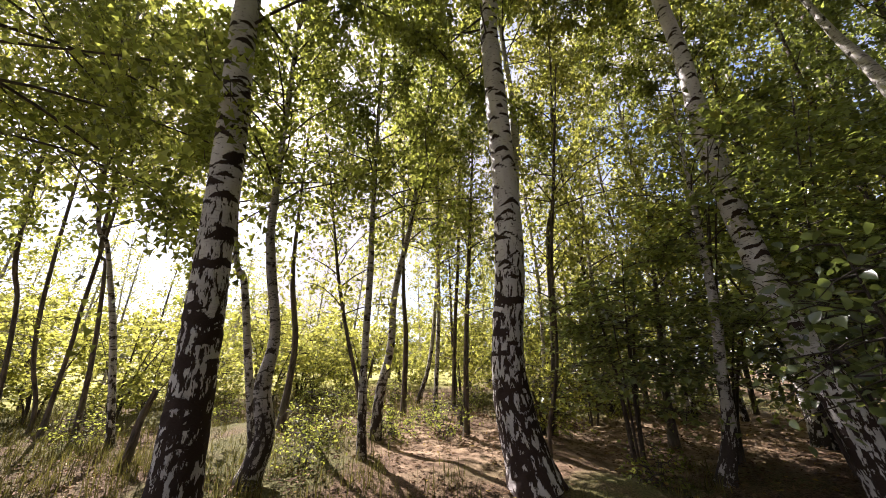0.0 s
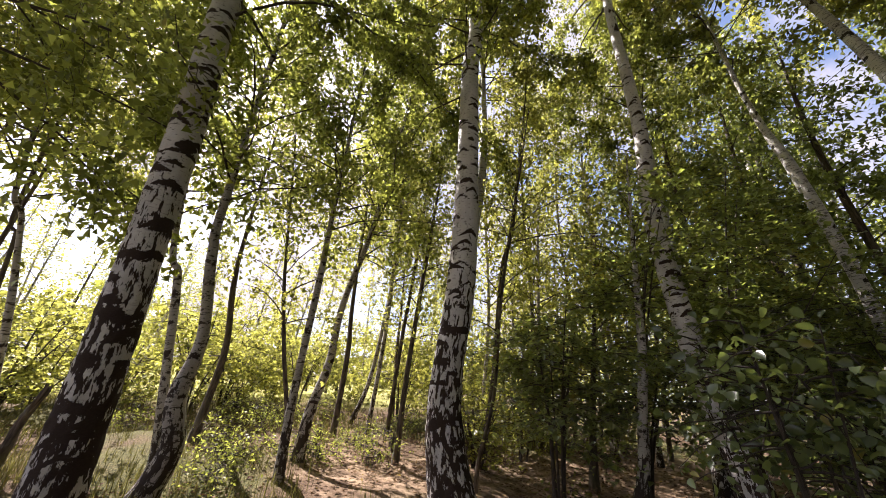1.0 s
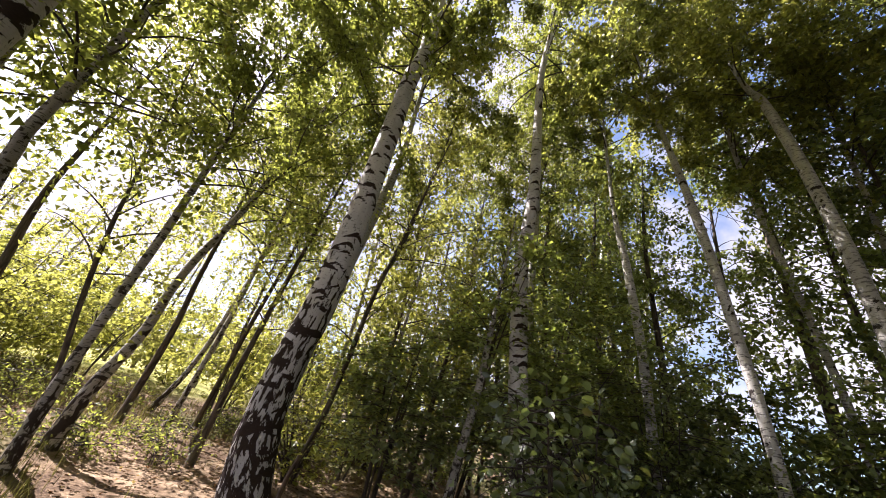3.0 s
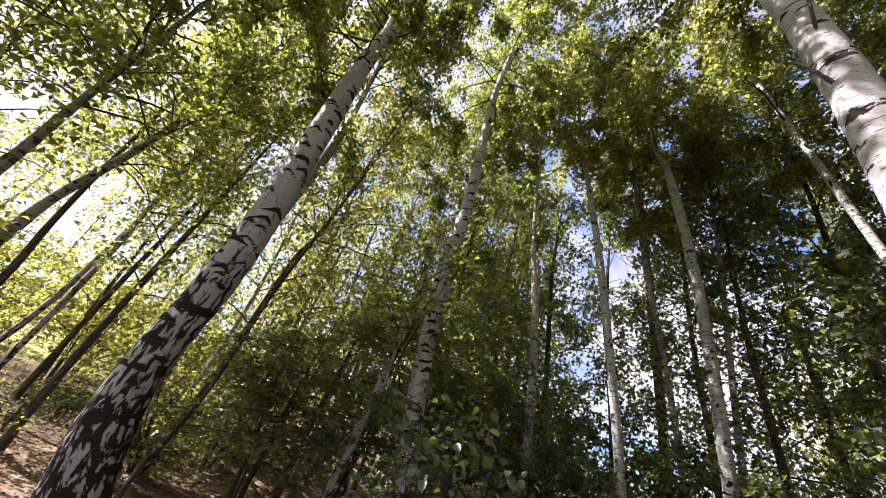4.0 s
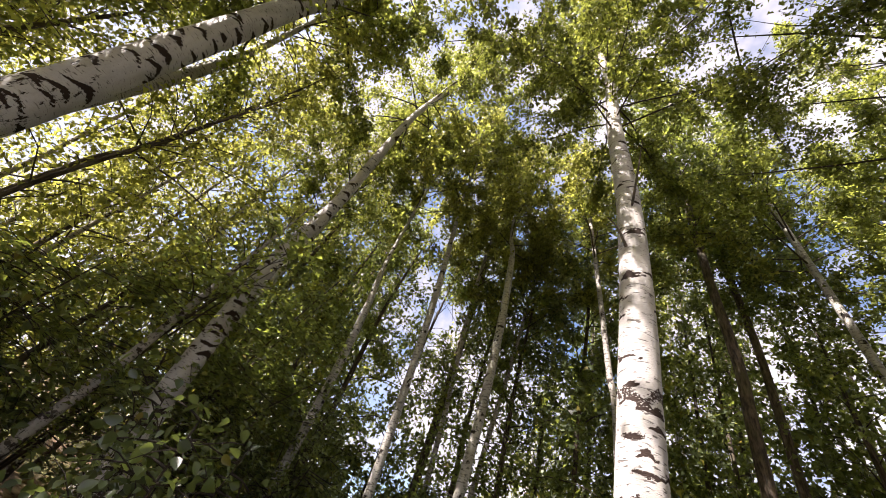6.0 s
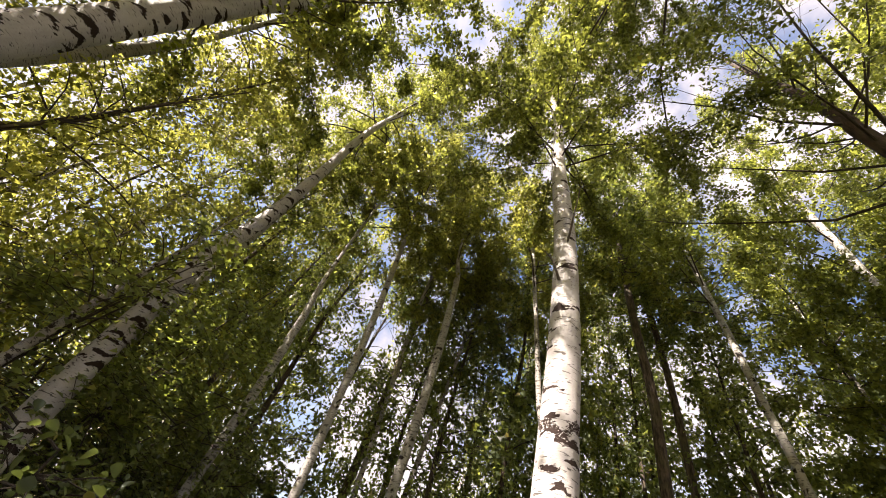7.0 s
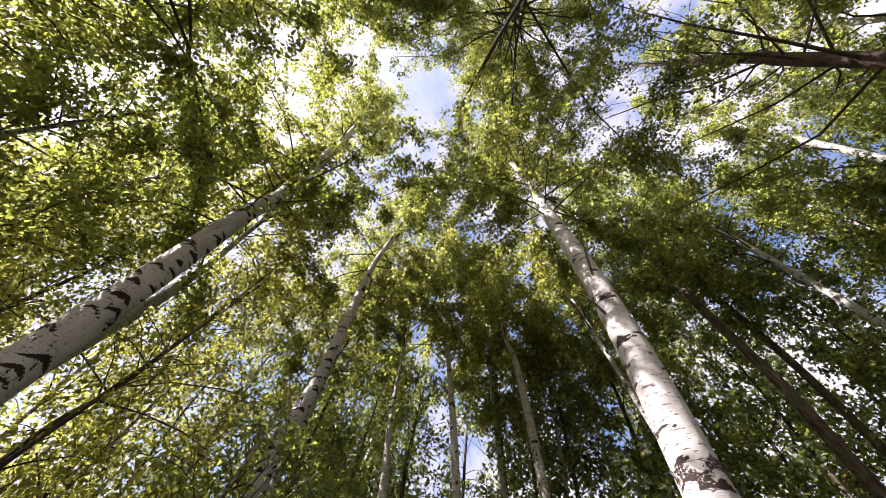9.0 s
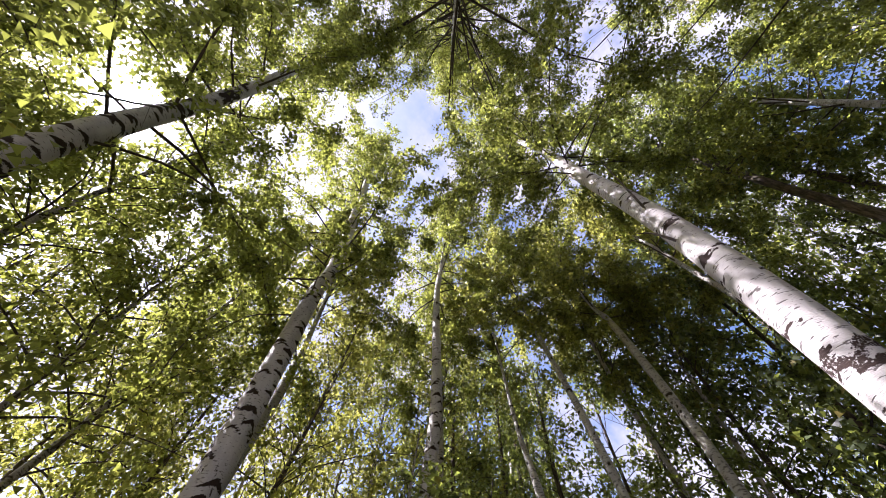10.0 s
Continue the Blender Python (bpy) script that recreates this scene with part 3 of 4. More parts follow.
MID = "slim birches of the grove"
for seed, low, nodes in (
    (21, 7.4, [(1.08, 5.90, 0.70, 0.115), (1.20, 5.88, 3.2, 0.105), (1.42, 5.83, 5.8, 0.095), (1.45, 5.82, 7.0, 0.08), (1.42, 5.83, 7.9, 0.06), (1.20, 5.90, 12.5, 0.008)]),
    (22, 9.8, [(6.68, 2.09, 0.23, 0.086), (6.66, 2.15, 2.37, 0.077), (6.60, 2.33, 4.48, 0.077), (6.52, 2.55, 6.60, 0.077), (6.37, 2.90, 9.20, 0.056), (6.29, 3.08, 10.55, 0.035), (6.10, 3.47, 16.50, 0.008)]),
    (23, 9.4, [(7.45, 0.89, 0.09, 0.111), (7.45, 0.90, 2.84, 0.099), (7.44, 0.93, 5.01, 0.099), (7.42, 1.05, 7.18, 0.099), (7.39, 1.28, 9.42, 0.084), (7.34, 1.55, 10.77, 0.046), (7.23, 2.13, 16.50, 0.008)]),
    (24, 8.2, [(6.30, 3.49, 0.40, 0.089), (6.25, 3.57, 3.30, 0.080), (6.15, 3.74, 5.45, 0.080), (6.00, 3.98, 7.74, 0.042), (5.80, 4.29, 14.50, 0.008)]),
    (25, 8.4, [(8.84, 1.69, 0.18, 0.069), (8.83, 1.76, 2.95, 0.061), (8.79, 1.95, 5.37, 0.061), (8.70, 2.29, 8.80, 0.061), (8.66, 2.45, 12.71, 0.038), (8.63, 2.57, 17.00, 0.008)]),
    (26, 7.6, [(8.96, 0.90, 0.09, 0.069), (8.96, 0.86, 3.21, 0.062), (8.97, 0.76, 5.72, 0.057), (8.98, 0.66, 7.92, 0.047), (8.99, 0.51, 14.00, 0.008)]),
    (27, 9.4, [(6.80, -1.69, -0.22, 0.075), (6.84, -1.48, 4.91, 0.064), (6.87, -1.33, 6.13, 0.061), (6.92, -1.07, 8.27, 0.056), (6.98, -0.57, 12.17, 0.045), (7.04, -0.02, 16.37, 0.008)]),
    (28, 9.8, [(5.91, -5.39, -0.67, 0.077), (6.00, -5.30, 5.47, 0.069), (6.05, -5.23, 6.98, 0.069), (6.13, -5.14, 8.95, 0.069), (6.28, -4.95, 12.69, 0.063), (6.45, -4.74, 16.89, 0.008)]),
    (29, 7.0, [(5.66, -7.00, -0.86, 0.062), (5.75, -6.93, 7.06, 0.055), (5.78, -6.90, 8.19, 0.050), (5.85, -6.84, 9.62, 0.035), (5.99, -6.72, 15.00, 0.008)]),
    (30, 6.0, [(-2.6, -3.4, -0.43, 0.14), (-2.5, -3.3, 4.0, 0.11), (-2.3, -3.0, 9.0, 0.08), (-2.2, -2.9, 15.0, 0.01)]),
    (132, 6.0, [(0.3, -6.8, -0.85, 0.12), (0.4, -6.7, 4.0, 0.10), (0.4, -6.5, 9.0, 0.07), (0.5, -6.4, 14.0, 0.01)]),
    (136, 6.0, [(1.9, -7.6, -0.93, 0.12), (1.9, -7.5, 5.0, 0.10), (1.9, -7.2, 12.0, 0.07), (2.0, -6.6, 20.0, 0.01)]),
    (137, 6.0, [(-1.8, -5.6, -0.7, 0.12), (-1.8, -5.5, 5.0, 0.10), (-1.7, -5.4, 10.0, 0.07), (-1.6, -5.2, 15.5, 0.01)]),
    (138, 6.0, [(4.4, -7.0, -0.86, 0.12), (4.4, -7.0, 5.0, 0.10), (4.2, -6.7, 12.0, 0.07), (3.9, -6.1, 20.5, 0.01)]),
    (131, 7.5, [(4.6, -9.2, -1.1, 0.10), (4.6, -9.1, 4.0, 0.09), (4.4, -8.9, 9.0, 0.06), (4.4, -8.8, 15.0, 0.01)]),
    (134, 6.3, [(5.4, 5.6, 0.65, 0.13), (5.4, 5.7, 5.0, 0.11), (5.3, 5.8, 10.0, 0.08), (5.2, 5.9, 15.0, 0.01)]),
):
    # 27 and 29 take the duller young bark: shade put into their colour
    birch(seed, "birch_tree", nodes, "slim white birch with a high crown in the dense grove", MID, "mid", BARK_YOUNG if seed in (27, 29) else BARK_SLIM, LEAF_SUNLIT if seed < 28 else LEAF_BIRCH, low=low, limbs=42, reach=3.9 if seed in (28, 29) else 3.4, twigs=7, leaves=54 if seed > 130 else 40 if seed > 27 else 25, twig_len=0.75, foot=(1.0, 0.8), marks=9, leaf_len=0.084 if seed > 27 else 0.112, twig_tubes=False)

birch(130, "birch_tree", [(-4.7, 2.0, 0.22, 0.16), (-4.7, 2.1, 4.0, 0.12), (-4.5, 2.2, 9.0, 0.08), (-4.3, 2.2, 15.0, 0.01)], "slim white birch with low hanging branches beside the clearing", MID, "mid", low=3.3, limbs=76, reach=3.9, rise=0.3, twigs=5, leaves=38, twig_len=1.0, leaf_len=0.09, leaf=LEAF_BIRCH, lean=(0.1, 0.7, 0))

birch(133, "birch_tree", [(-1.0, -1.7, -0.22, 0.13), (-1.0, -1.6, 5.0, 0.11), (-0.8, -1.2, 10.0, 0.08), (-0.3, -0.3, 18.5, 0.01)], "slim white birch whose crown spreads overhead", MID, "mid", BARK_SLIM, low=10.0, limbs=96, reach=4.4, rise=0.25, twigs=5, leaves=96, twig_len=0.9, leaf_len=0.068, twig_tubes=False)

DARK = "dark-barked trees of the grove"
for seed, nodes in (
    (31, [(9.75, 2.21, 0.24, 0.120), (9.75, 2.23, 3.00, 0.107), (9.73, 2.30, 5.75, 0.107), (9.69, 2.46, 9.60, 0.106), (9.66, 2.57, 12.93, 0.061), (9.63, 2.70, 17.13, 0.008)]),
    (32, [(8.92, -1.18, -0.16, 0.058), (8.93, -1.15, 3.72, 0.052), (8.93, -1.10, 5.90, 0.052), (8.93, -1.12, 9.23, 0.048), (8.96, -0.90, 12.55, 0.037), (8.98, -0.70, 15.55, 0.008)]),
    (33, [(6.65, -3.46, -0.43, 0.112), (6.64, -3.49, 5.06, 0.098), (6.63, -3.51, 6.83, 0.095), (6.69, -3.39, 9.04, 0.092), (6.75, -3.27, 12.98, 0.082), (6.79, -3.19, 18.10, 0.055), (6.81, -3.13, 22.30, 0.008)]),
    (34, [(7.71, -4.64, -0.58, 0.090), (7.73, -4.60, 5.97, 0.080), (7.76, -4.56, 8.83, 0.080), (7.89, -4.32, 12.61, 0.071), (8.04, -4.06, 16.81, 0.008)]),
):
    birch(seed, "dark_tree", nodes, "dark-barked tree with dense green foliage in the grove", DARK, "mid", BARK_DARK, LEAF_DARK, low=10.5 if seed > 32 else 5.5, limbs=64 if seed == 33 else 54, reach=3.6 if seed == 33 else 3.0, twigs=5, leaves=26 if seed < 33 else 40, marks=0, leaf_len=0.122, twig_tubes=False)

SHADE = "dense dark trees of the shaded side"
for seed, az, d, tall in ((35, 46, 8.6, 10.0), (36, 54, 9.6, 11.0), (37, 62, 8.9, 10.0), (38, 71, 10.4, 12.0), (39, 58, 11.6, 12.0), (140, 82, 10.0, 13.0), (141, 93, 10.6, 13.0), (145, 88, 9.0, 12.0), (142, 104, 9.8, 11.0), (143, 116, 10.2, 12.0), (144, 128, 9.6, 12.0), (146, 113, 10.8, 15.5), (147, 125, 11.2, 16.5), (148, 141, 10.5, 16.0)):
    x, y = math.sin(radians(az)) * d, math.cos(radians(az)) * d
    z = 0.12 * y - 0.03
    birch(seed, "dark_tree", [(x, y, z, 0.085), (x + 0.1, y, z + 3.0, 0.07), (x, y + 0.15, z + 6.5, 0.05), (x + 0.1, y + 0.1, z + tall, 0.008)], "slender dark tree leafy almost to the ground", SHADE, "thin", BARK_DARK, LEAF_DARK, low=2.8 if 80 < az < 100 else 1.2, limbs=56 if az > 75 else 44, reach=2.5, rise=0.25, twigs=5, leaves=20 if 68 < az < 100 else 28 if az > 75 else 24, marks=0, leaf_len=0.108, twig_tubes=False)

YOUNG = "young birches at the clearing"
for seed, nodes in (
    (41, [(-1.01, 5.00, 0.58, 0.056), (-1.05, 4.99, 1.22, 0.056), (-1.07, 4.99, 1.93, 0.048), (-1.08, 4.98, 3.15, 0.046), (-1.12, 4.97, 4.50, 0.036), (-1.21, 4.95, 10.00, 0.008)]),
    (42, [(-1.00, 5.82, 0.68, 0.076), (-0.97, 5.82, 1.33, 0.076), (-0.84, 5.84, 2.09, 0.062), (-0.81, 5.84, 3.03, 0.053), (-0.50, 5.88, 5.05, 0.043), (-0.07, 5.93, 10.50, 0.008)]),
    (43, [(-2.06, 4.28, 0.49, 0.105), (-1.96, 4.33, 0.97, 0.105), (-2.05, 4.29, 1.44, 0.091), (-2.02, 4.30, 2.07, 0.062), (-2.20, 4.21, 3.05, 0.057), (-2.28, 4.17, 4.11, 0.047), (-2.51, 4.04, 10.50, 0.008)]),
    (44, [(-2.42, 5.05, 0.59, 0.058), (-2.43, 5.04, 0.82, 0.052), (-2.62, 4.95, 1.78, 0.051), (-2.83, 4.83, 2.85, 0.047), (-3.06, 4.69, 3.76, 0.034), (-3.76, 4.26, 9.50, 0.008)]),
    (45, [(-4.61, 5.53, 0.64, 0.044), (-4.87, 5.31, 2.12, 0.043), (-5.15, 5.03, 3.44, 0.031), (-5.37, 4.80, 4.40, 0.030), (-5.99, 4.13, 10.50, 0.008)]),
    (47, [(-0.17, 8.00, 0.94, 0.044), (-0.10, 8.00, 2.93, 0.044), (-0.13, 8.00, 4.88, 0.042), (-0.16, 8.00, 10.00, 0.008)]),
    (48, [(-0.60, 8.98, 1.06, 0.049), (-0.33, 8.99, 2.01, 0.049), (-0.18, 9.00, 3.70, 0.044), (0.08, 9.01, 9.00, 0.008)]),
):
    birch(seed, "young_birch", nodes, "young crooked birch with pale bark at the sunny edge", YOUNG, "near", BARK_YOUNG, LEAF_BIRCH if seed < 46 else LEAF_SUNLIT, low=3.2, limbs=50, reach=2.3, twigs=5, twig_len=0.9, leaves=24, leaf_len=0.08, foot=(1.5, 0.6), marks=16, twig_tubes=False)

birch(46, "young_birch", [(3.00, 4.37, 0.50, 0.081), (3.13, 4.28, 1.04, 0.068), (3.19, 4.23, 1.74, 0.059), (3.26, 4.18, 2.38, 0.054), (3.31, 4.14, 3.49, 0.038), (3.41, 4.06, 5.60, 0.008)], "crooked pale young birch half hidden by shrubs", YOUNG, "near", BARK_YOUNG, LEAF_BIRCH, low=2.6, limbs=22, reach=1.2, twigs=5, twig_len=0.6, leaves=10, leaf_len=0.07, foot=(1.6, 0.5), marks=14, twig_tubes=False)

THIN = "thin dark saplings"
for seed, high, nodes in (
    (51, False, [(-1.08, 5.29, 0.61, 0.032), (-1.13, 5.28, 1.21, 0.029), (-1.38, 5.22, 2.11, 0.027), (-1.58, 5.16, 2.94, 0.025), (-1.74, 5.11, 3.86, 0.018), (-2.11, 4.99, 6.06, 0.008)]),
    (52, False, [(0.37, 6.19, 0.72, 0.048), (0.40, 6.19, 2.22, 0.043), (0.53, 6.18, 4.47, 0.033), (0.66, 6.17, 6.67, 0.008)]),
    (53, True, [(-0.78, 7.56, 0.89, 0.056), (-0.78, 7.56, 2.38, 0.052), (-0.90, 7.55, 4.00, 0.038), (-1.07, 7.53, 9.50, 0.008)]),
    (54, True, [(1.71, 6.27, 0.73, 0.053), (1.89, 6.22, 2.04, 0.046), (2.01, 6.18, 4.12, 0.042), (2.24, 6.10, 5.45, 0.033), (2.63, 5.97, 10.50, 0.008)]),
    (55, True, [(-2.68, 6.47, 0.76, 0.070), (-2.68, 6.47, 1.01, 0.062), (-2.65, 6.48, 2.16, 0.051), (-2.83, 6.40, 3.28, 0.045), (-2.91, 6.37, 4.56, 0.032), (-3.07, 6.30, 10.00, 0.008)]),
    (56, True, [(-5.38, 5.78, 0.67, 0.039), (-5.47, 5.70, 1.99, 0.034), (-5.62, 5.55, 3.34, 0.026), (-5.76, 5.41, 4.21, 0.030), (-6.14, 5.01, 11.00, 0.008)]),
    (57, True, [(-6.44, 5.55, 0.65, 0.036), (-6.47, 5.52, 1.42, 0.032), (-6.59, 5.37, 2.64, 0.029), (-6.79, 5.11, 4.17, 0.030), (-7.12, 4.70, 10.50, 0.008)]),
    (58, True, [(-5.93, 5.81, 0.68, 0.038), (-5.93, 5.80, 0.98, 0.034), (-5.95, 5.79, 2.17, 0.028), (-5.98, 5.76, 3.15, 0.030), (-6.06, 5.68, 9.50, 0.008)]),
    (59, True, [(-6.53, 6.19, 0.72, 0.033), (-6.55, 6.17, 1.16, 0.029), (-6.82, 5.87, 3.04, 0.030), (-7.17, 5.48, 10.00, 0.008)]),
    (60, False, [(3.27, 5.62, 0.65, 0.065), (3.30, 5.60, 1.42, 0.054), (3.39, 5.54, 2.49, 0.039), (3.59, 5.43, 4.69, 0.008)]),
    (61, True, [(0.23, 8.50, 1.00, 0.046), (0.30, 8.49, 3.02, 0.046), (0.41, 8.49, 5.09, 0.037), (0.54, 8.48, 10.50, 0.008)]),
    (62, False, [(1.34, 5.02, 0.58, 0.027), (1.37, 5.02, 0.99, 0.024), (1.54, 4.97, 1.79, 0.024), (1.62, 4.94, 3.23, 0.024), (1.81, 4.88, 4.78, 0.024), (2.07, 4.79, 6.98, 0.008)]),
):
    if high:
        birch(seed, "sapling", nodes, "tall thin dark stem with a high leafy top at the clearing", THIN, "thin", BARK_DARK, LEAF_SUNLIT, low=4.0, limbs=46, reach=2.5, twig_len=0.9, twigs=5, leaves=21, leaf_len=0.078, marks=0, twig_tubes=False, category="sapling")
    else:
        birch(seed, "sapling", nodes, "thin dark-stemmed sapling with light green leaves", THIN, "thin", BARK_DARK, LEAF_SUNLIT, low=1.8, limbs=24, reach=1.3, twig_len=0.7, leaves=12, leaf_len=0.07, marks=0, twig_tubes=False, category="sapling")

for seed, az, d, tall in ((63, 15, 9.4, 10.5), (64, 22, 8.4, 12.0), (65, 28, 9.8, 13.0), (66, 33, 8.6, 12.0), (67, 39, 9.6, 13.5), (68, 44, 8.3, 12.5), (69, 50, 10.0, 14.0)):
    x, y = math.sin(radians(az)) * d, math.cos(radians(az)) * d
    z = 0.12 * y - 0.03
    birch(seed, "sapling", [(x, y, z, 0.05), (x + 0.12, y, z + 3.0, 0.042), (x - 0.05, y + 0.1, z + 6.5, 0.03), (x + 0.15, y + 0.1, z + tall, 0.006)], "tall airy sapling with sunlit leaves behind the shade trees", THIN, "thin", BARK_YOUNG if seed % 3 == 0 else BARK_DARK, LEAF_SUNLIT, low=3.0, limbs=46, reach=2.4, twig_len=0.9, twigs=5, leaves=15, leaf_len=0.092, marks=6, twig_tubes=False, category="sapling")

# ---------------------------------------------------------------- the bare-limbed tree
birch(71, "bare_tree", [(1.69, -4.28, -0.53, 0.104), (1.56, -4.33, 7.79, 0.093), (1.52, -4.34, 8.75, 0.092), (1.52, -4.34, 10.63, 0.073), (1.60, -4.31, 13.12, 0.049), (1.66, -4.29, 14.62, 0.008)], "tall reddish tree with bare curved branches under the canopy", "", "mid", BARK_RED, LEAF_BIRCH, low=7.2, limbs=44, reach=3.2, rise=0.45, droop=-0.7, twigs=3.4, leaves=6, marks=0, thick=1.25, leaf_len=0.06)


# ---------------------------------------------------------------- understorey
def polar(az, d):
    return (math.sin(radians(az)) * d, math.cos(radians(az)) * d)


for seed, az, d, h, w in ((81, 15, 6.4, 1.2, 0.9), (82, 21, 7.4, 1.7, 1.1), (86, 62, 7.2, 3.0, 1.4), (87, 75, 8.2, 2.6, 1.3)):
    # 81 and 82 get the sunlit leaf tone to brighten a dim spot
    shrub(seed, "shrub", polar(az, d), "dark green leafy shrub in the shade under the birches", "shrubs under the birches", h, w, 8, LEAF_SUNLIT if seed < 83 else LEAF_SHRUB, 0.06, 6.0, 8 if seed < 86 else 13)
for seed, az, d, h, w, low in ((83, 26, 5.5, 2.7, 1.4, 0.25), (84, 36, 6.2, 4.0, 1.5, 0.2), (85, 46, 6.6, 4.8, 1.5, 0.2), (88, 55, 6.4, 3.4, 1.4, 0.2)):
    shrub(seed, "understorey_tree", polar(az, d), "dark green young tree with flat layered sprays in the shade", "young trees in the shade", h, w, 6, LEAF_SHRUB, 0.088, 9.0, 8, stem_r=0.024, flat=0.7, low=low, category="young tree", tiers=True, spray=0.5)
shrub(91, "hazel_bush", polar(53.5, 2.6), "hazel bush with large glossy green leaves", "", 2.0, 0.29, 7, LEAF_HAZEL, 0.052, 8.0, 6, low=0.76, rounded=True)
for seed, az, d, h, w in ((89, 62, 9.6, 3.4, 1.6), (90, 103, 9.0, 3.4, 1.6)):
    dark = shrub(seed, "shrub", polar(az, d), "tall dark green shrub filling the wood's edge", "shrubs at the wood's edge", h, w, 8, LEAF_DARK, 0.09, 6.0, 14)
    for k in range(1, 3):
        x, y = polar(az + 9.5 * k, d + 0.7 * math.sin(seed + 2 * k))
        copy_thing(dark, pose(x, y, float(ground_z(x, y)) - 0.02, 0, 0, 80 * k))
rng_low = np.random.default_rng(77)
for k in range(20):
    az, d = -57 + k * 3.9 + rng_low.uniform(-2, 2), rng_low.uniform(8.5, 13)
    shrub(200 + k, "bright_bush", polar(az, d), "low sunlit bush with yellow-green leaves at the clearing", "bushes at the clearing", rng_low.uniform(1.1, 2.4), rng_low.uniform(0.9, 1.4), 5, LEAF_SUNLIT, 0.085, 5.0, 12)


# ---------------------------------------------------------------- weeds on the forest floor
def weeds():
    rng = np.random.default_rng(33)
    masters = [shrub(240 + k, "weed", (-2.0 + k, 6.0), "small leafy weed growing from the leaf litter", "weeds on the forest floor", 0.35 + 0.14 * k, 0.28 + 0.06 * k, 5, LEAF_BIRCH, 0.042, 9.0, 7, stem_r=0.004, category="weed") for k in range(3)]
    for i in range(40):
        az, d = rng.uniform(-58, 40), 4.6 + 6.5 * rng.uniform(0, 1)
        x, y = polar(az, d)
        if x > -0.6 and abs(y - 5.6 - 0.12 * x) < 1.0 or az < -20 and d < 7.0:
            continue
        copy_thing(masters[i % 3], pose(x, y, float(ground_z(x, y)) - 0.02, 0, 0, rng.uniform(0, 360)))


weeds()

# ---------------------------------------------------------------- broken stems and stumps
def snag(seed, x, y, height, r, tilt, label):
    """A dead stem broken off with a splintered top."""
    rng = np.random.default_rng(seed)
    z = float(ground_z(x, y)) - 0.03
    ob = thing("broken_stem", (x, y, z), label, "dead stem", "broken stems by the path")
    n, segs = 22, 14
    s = np.linspace(0, 1, n)
    line = np.stack([tilt[0] * s + 0.02 * np.sin(7 * s), tilt[1] * s, height * s], 1)
    ang = np.linspace(0, 2 * np.pi, segs, endpoint=False)
    rad = r * (1.25 - 0.45 * s + 0.5 * np.exp(-s * 12))[:, None] * (1 + 0.08 * np.sin(3 * ang + 9 * s[:, None]) + 0.05 * rng.normal(size=(n, segs)))
    v, q, _ = tube(line, rad, segs)
    v = v.reshape(n, segs, 3)
    v[-1, :, 2] += rng.uniform(-0.02, 0.09, segs)
    v[-2, :, 2] += rng.uniform(-0.02, 0.03, segs)
    top = line[-1] - np.array([0, 0, 0.06])
    verts = np.vstack([v.reshape(-1, 3), top])
    last = (n - 1) * segs
    cap = np.array([[last + i, last + (i + 1) % segs, n * segs, n * segs] for i in range(segs)])
    me = bpy.data.meshes.new("stem")
    me.from_pydata(verts.tolist(), [], q.tolist() + [tuple(c[:3]) for c in cap.tolist()])
    bk = np.vstack([np.stack([np.cos(ang) * 0.05 + 0 * s[:, None], np.sin(ang) * 0.05 + 0 * s[:, None], height * s[:, None] + 0 * ang], -1).reshape(-1, 3), [[0, 0, height]]]) + seed
    at = me.attributes.new("bk", "FLOAT_VECTOR", "POINT")
    at.data.foreach_set("vector", bk.astype(np.float32).ravel())
    me.materials.append(BARK_DARK)
    part("stem", me, ob)
    return ob


snag(301, -3.78, 4.75, 0.85, 0.042, (0.13, 0.04), "leaning dark broken stem standing in the grass")
snag(302, 0.98, 5.75, 0.5, 0.05, (0.02, 0.0), "short dark broken stem beside the big birch")
snag(303, -1.0, 7.4, 0.16, 0.05, (0.0, 0.0), "small reddish-brown stump on the sandy path")
snag(304, 0.32, 7.0, 0.22, 0.05, (0.0, 0.0), "small dark stump on the sandy path")

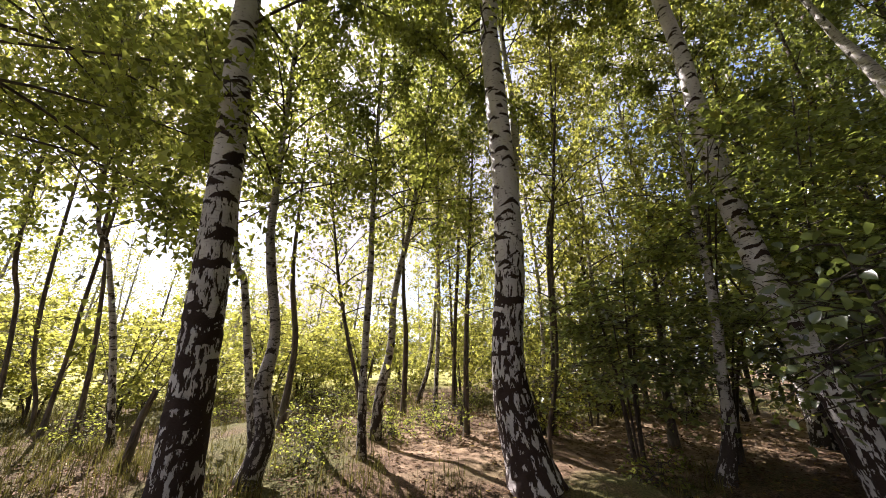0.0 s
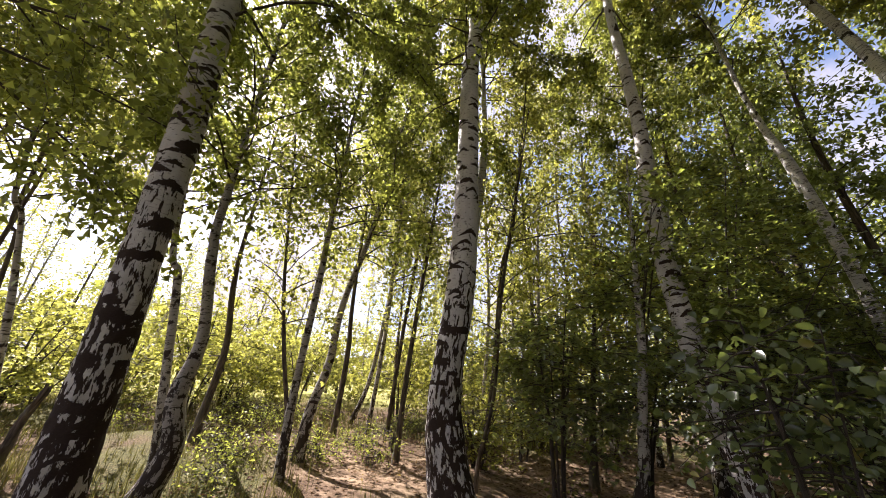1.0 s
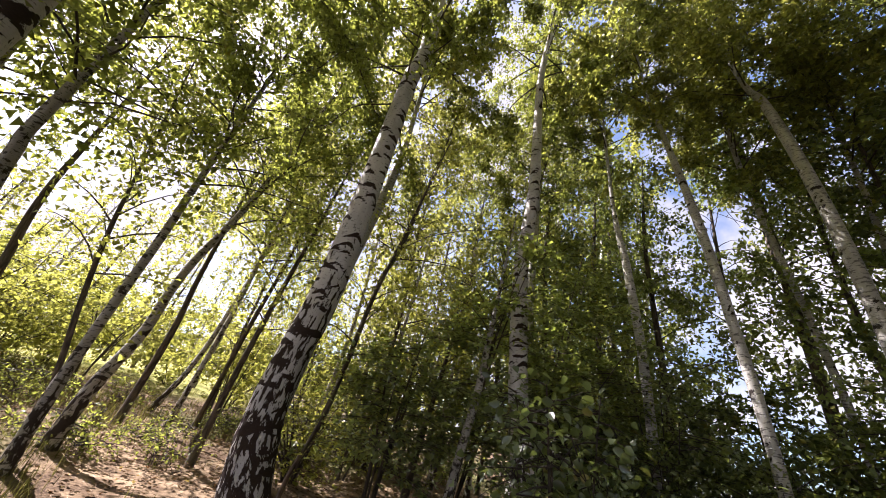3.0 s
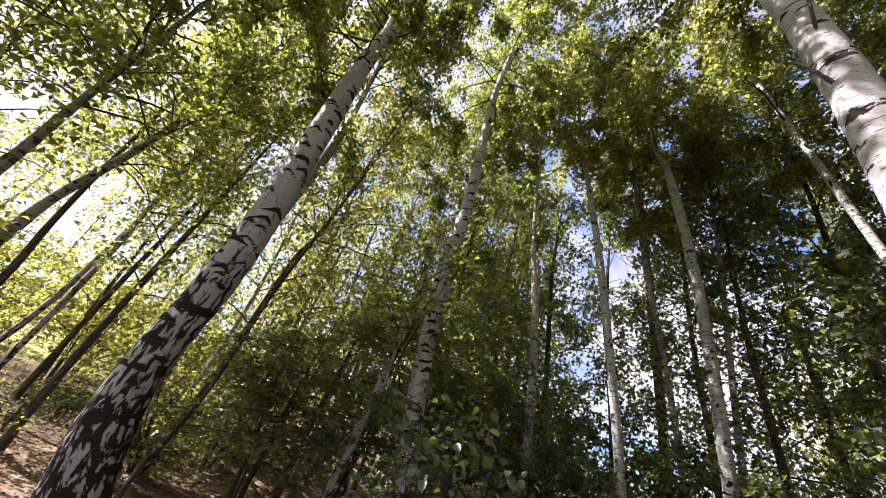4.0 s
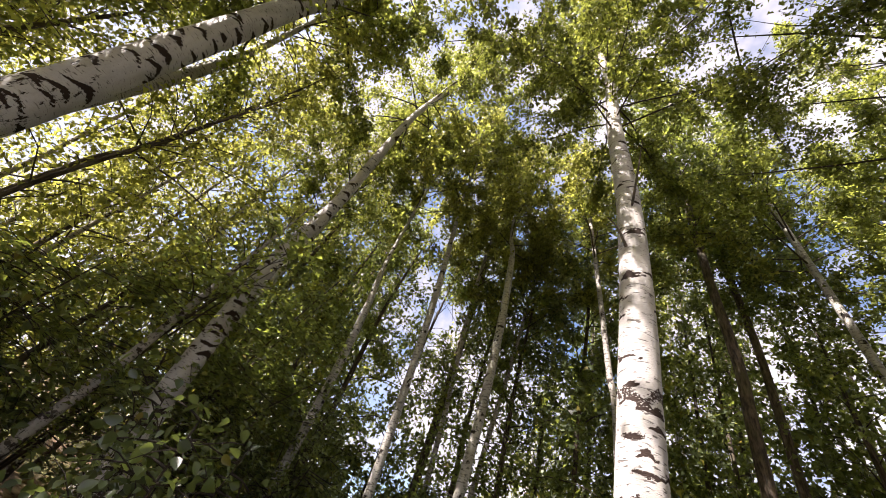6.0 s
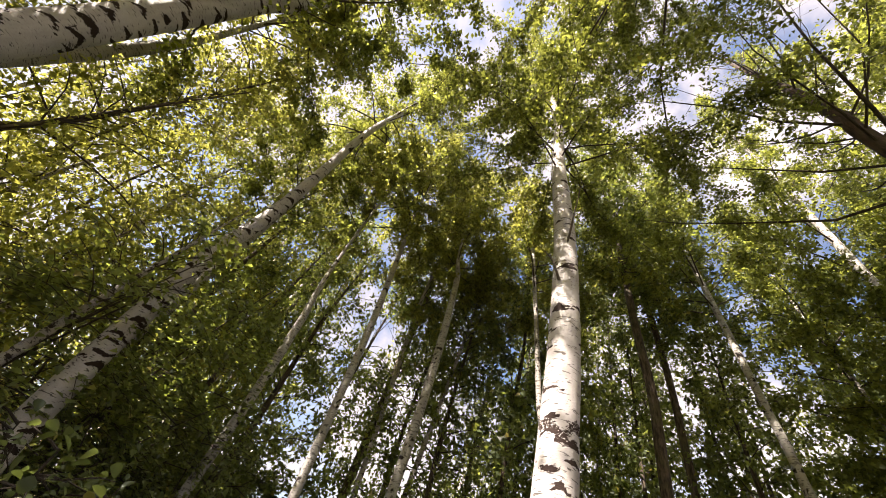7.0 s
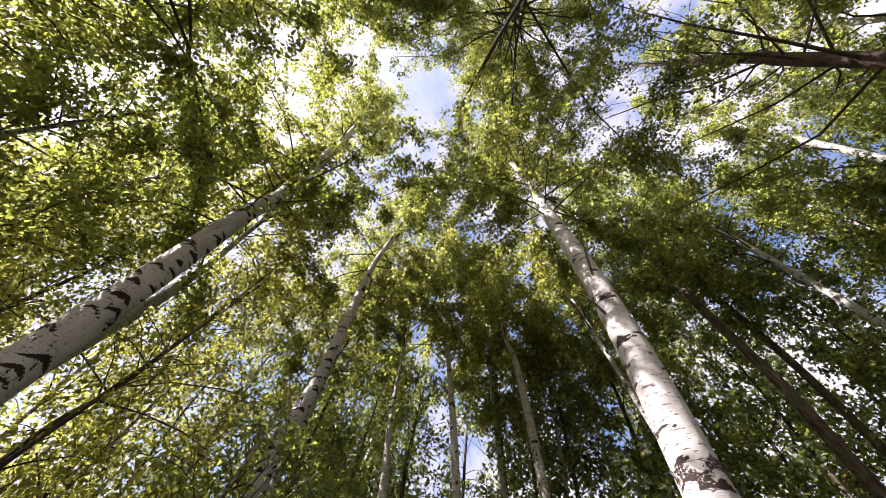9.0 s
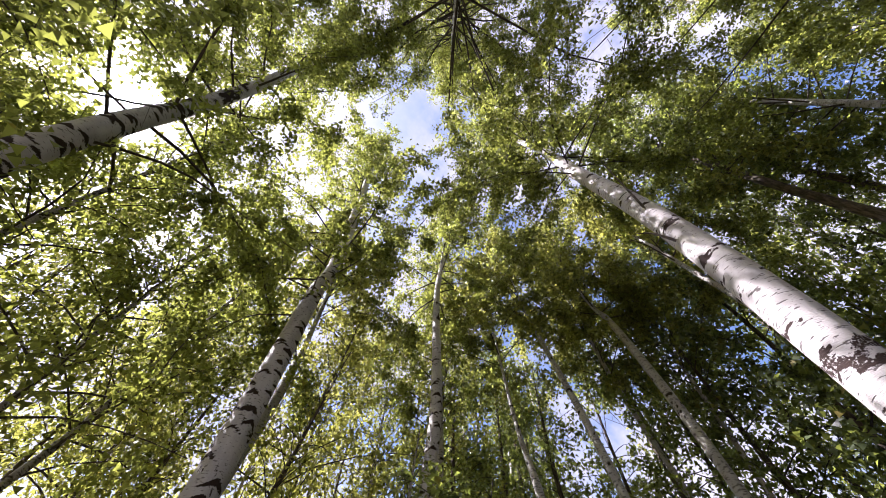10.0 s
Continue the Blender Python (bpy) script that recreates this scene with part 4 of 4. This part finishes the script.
# ---------------------------------------------------------------- grass and litter
def grass():
    rng = np.random.default_rng(15)
    tufts = []
    for k in range(1300):
        az, d = radians(rng.uniform(-60, 34)), 3.2 + 9 * rng.uniform(0, 1) ** 0.8
        x, y = math.sin(az) * d, math.cos(az) * d
        if abs(y - 5.6 - 0.12 * x) < 1.0 and x > -0.8:
            continue
        if x > -0.5 and rng.random() < 0.75:
            continue
        tufts.append((x, y))
    c = np.repeat(np.array(tufts), 26, 0)
    n = len(c)
    c = c + rng.normal(size=(n, 2)) * 0.09
    root = np.stack([c[:, 0], c[:, 1], ground_z(c[:, 0], c[:, 1]) - 0.01], 1)
    ang = rng.uniform(0, 6.28, n)
    tall = rng.uniform(0.06, 0.28, n)
    lean = rng.uniform(0.05, 0.6, n) * tall
    side = np.stack([-np.sin(ang), np.cos(ang), 0 * ang], 1) * rng.uniform(0.002, 0.005, (n, 1))
    mid = root + np.stack([np.cos(ang) * lean * 0.35, np.sin(ang) * lean * 0.35, tall * 0.6], 1)
    end = root + np.stack([np.cos(ang) * lean, np.sin(ang) * lean, tall], 1)
    v = np.stack([root - side, root + side, mid + side * 0.8, end, mid - side * 0.8], 1).reshape(-1, 3)
    i = np.arange(n)[:, None] * 5
    f = np.concatenate([i + [0, 1, 2], i + [0, 2, 4], i + [4, 2, 3]], 1).ravel()
    tagged(new("grass", mesh_from("grass", v, f, 3, GRASS, False)), "dry yellow-green grass tufts on the forest floor", "grass", kind="stuff")


def litter():
    rng = np.random.default_rng(16)
    n = 26000
    az, d = np.radians(rng.uniform(-58, 60, n)), 3.0 + 9 * rng.uniform(0, 1, n) ** 0.9
    x, y = np.sin(az) * d, np.cos(az) * d
    p = np.stack([x, y, ground_z(x, y) + rng.uniform(0.0, 0.05, n)], 1)
    tagged(new("leaf_litter", leaf_mesh("leaf_litter", rng, p, 0.055, LITTER, 0.0, 0.7, 0.85)), "brown dead birch leaves lying on the ground", "leaf litter", kind="stuff")


grass()
litter()


# ---------------------------------------------------------------- woods further off
def woods():
    rng = np.random.default_rng(9)
    masters = []
    for k in range(3):
        h = 12 + 2 * k
        nodes = [(0, 0, 0, 0.12), (0.1, 0.05, 3, 0.10), (0.0 + 0.15 * k, 0.2, 7, 0.075), (0.2, 0.1, h - 3, 0.04), (0.25, 0.1, h, 0.01)]
        masters.append(birch(100 + k, "far_tree", nodes, "birch of the dense wood further off", "wood behind the grove", "far", BARK_DARK if k == 1 else BARK, LEAF_DARK if k == 1 else LEAF_BIRCH,
                             low=1.6, limbs=44, reach=2.8, twigs=5.0, twig_len=1.0, leaves=15, leaf_len=0.148, marks=4, twig_tubes=False))
    spots = []
    for az in np.arange(44, 205, 7.5):
        for d in (11.5, 15) if not 80 < az < 96 else (15,):
            spot = (az + rng.uniform(-3, 3), d + rng.uniform(-1.5, 1.5))
            if not 61 < spot[0] < 81:
                spots.append(spot)
    for i, (az, d) in enumerate(spots):
        x, y = polar(az, d)
        m = pose(x, y, float(ground_z(x, y)) - 0.05, 0, 0, rng.uniform(0, 360))
        if i < 3:
            masters[i].matrix_basis = m
        else:
            copy_thing(masters[i % 3], m)


def clearing_edge():
    """Young airy trees beyond the path, and bushes far over the meadow."""
    rng = np.random.default_rng(19)
    masters = []
    for k in range(3):
        h = 6 + 1.3 * k
        nodes = [(0, 0, 0, 0.05), (0.12 - 0.1 * k, 0.05, 2, 0.042), (0.2 - 0.2 * k, 0.1, 4.5, 0.028), (0.3 - 0.3 * k, 0.1, h, 0.008)]
        masters.append(birch(110 + k, "slender_birch", nodes, "slender young birch with airy sunlit foliage", "young trees across the path", "far", BARK_YOUNG if k else BARK_DARK, LEAF_SUNLIT,
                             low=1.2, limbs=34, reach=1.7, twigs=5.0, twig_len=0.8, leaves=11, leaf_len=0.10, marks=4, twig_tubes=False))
    i = 0
    for az in np.arange(-58, 46, 3.4):
        for d in (9.2, 11, 15) if 20 < az < 40 else (15,) if -20 < az < 1 else (10.5, 15) if az > -14 else (13, 17):
            x, y = polar(az + rng.uniform(-1.5, 1.5), d + rng.uniform(-1.5, 2))
            m = pose(x, y, float(ground_z(x, y)) - 0.05, rng.uniform(-4, 4), rng.uniform(-4, 4), rng.uniform(0, 360))
            if az < -18:
                m = m @ Matrix.Diagonal((0.9, 0.9, 0.8, 1))
            if d == 9.2:
                m = m @ Matrix.Diagonal((1.2, 1.2, 1.25, 1))
            if i < 3:
                masters[i].matrix_basis = m
            else:
                copy_thing(masters[i % 3], m)
            i += 1
    first = shrub(120, "meadow_bush", polar(-50, 32), "rounded green bush far over the meadow", "bushes beyond the meadow", 3.4, 2.6, 7, LEAF_SUNLIT, 0.32, 2.0, 7, low=0.05)
    for az in np.arange(-64, 24, 6.5):
        x, y = polar(az + rng.uniform(-2, 2), rng.uniform(28, 44))
        k = rng.uniform(0.9, 1.5)
        copy_thing(first, pose(x, y, float(ground_z(x, y)) - 0.6, 0, 0, rng.uniform(0, 360)) @ Matrix.Diagonal((k, k, k, 1)))


woods()
clearing_edge()
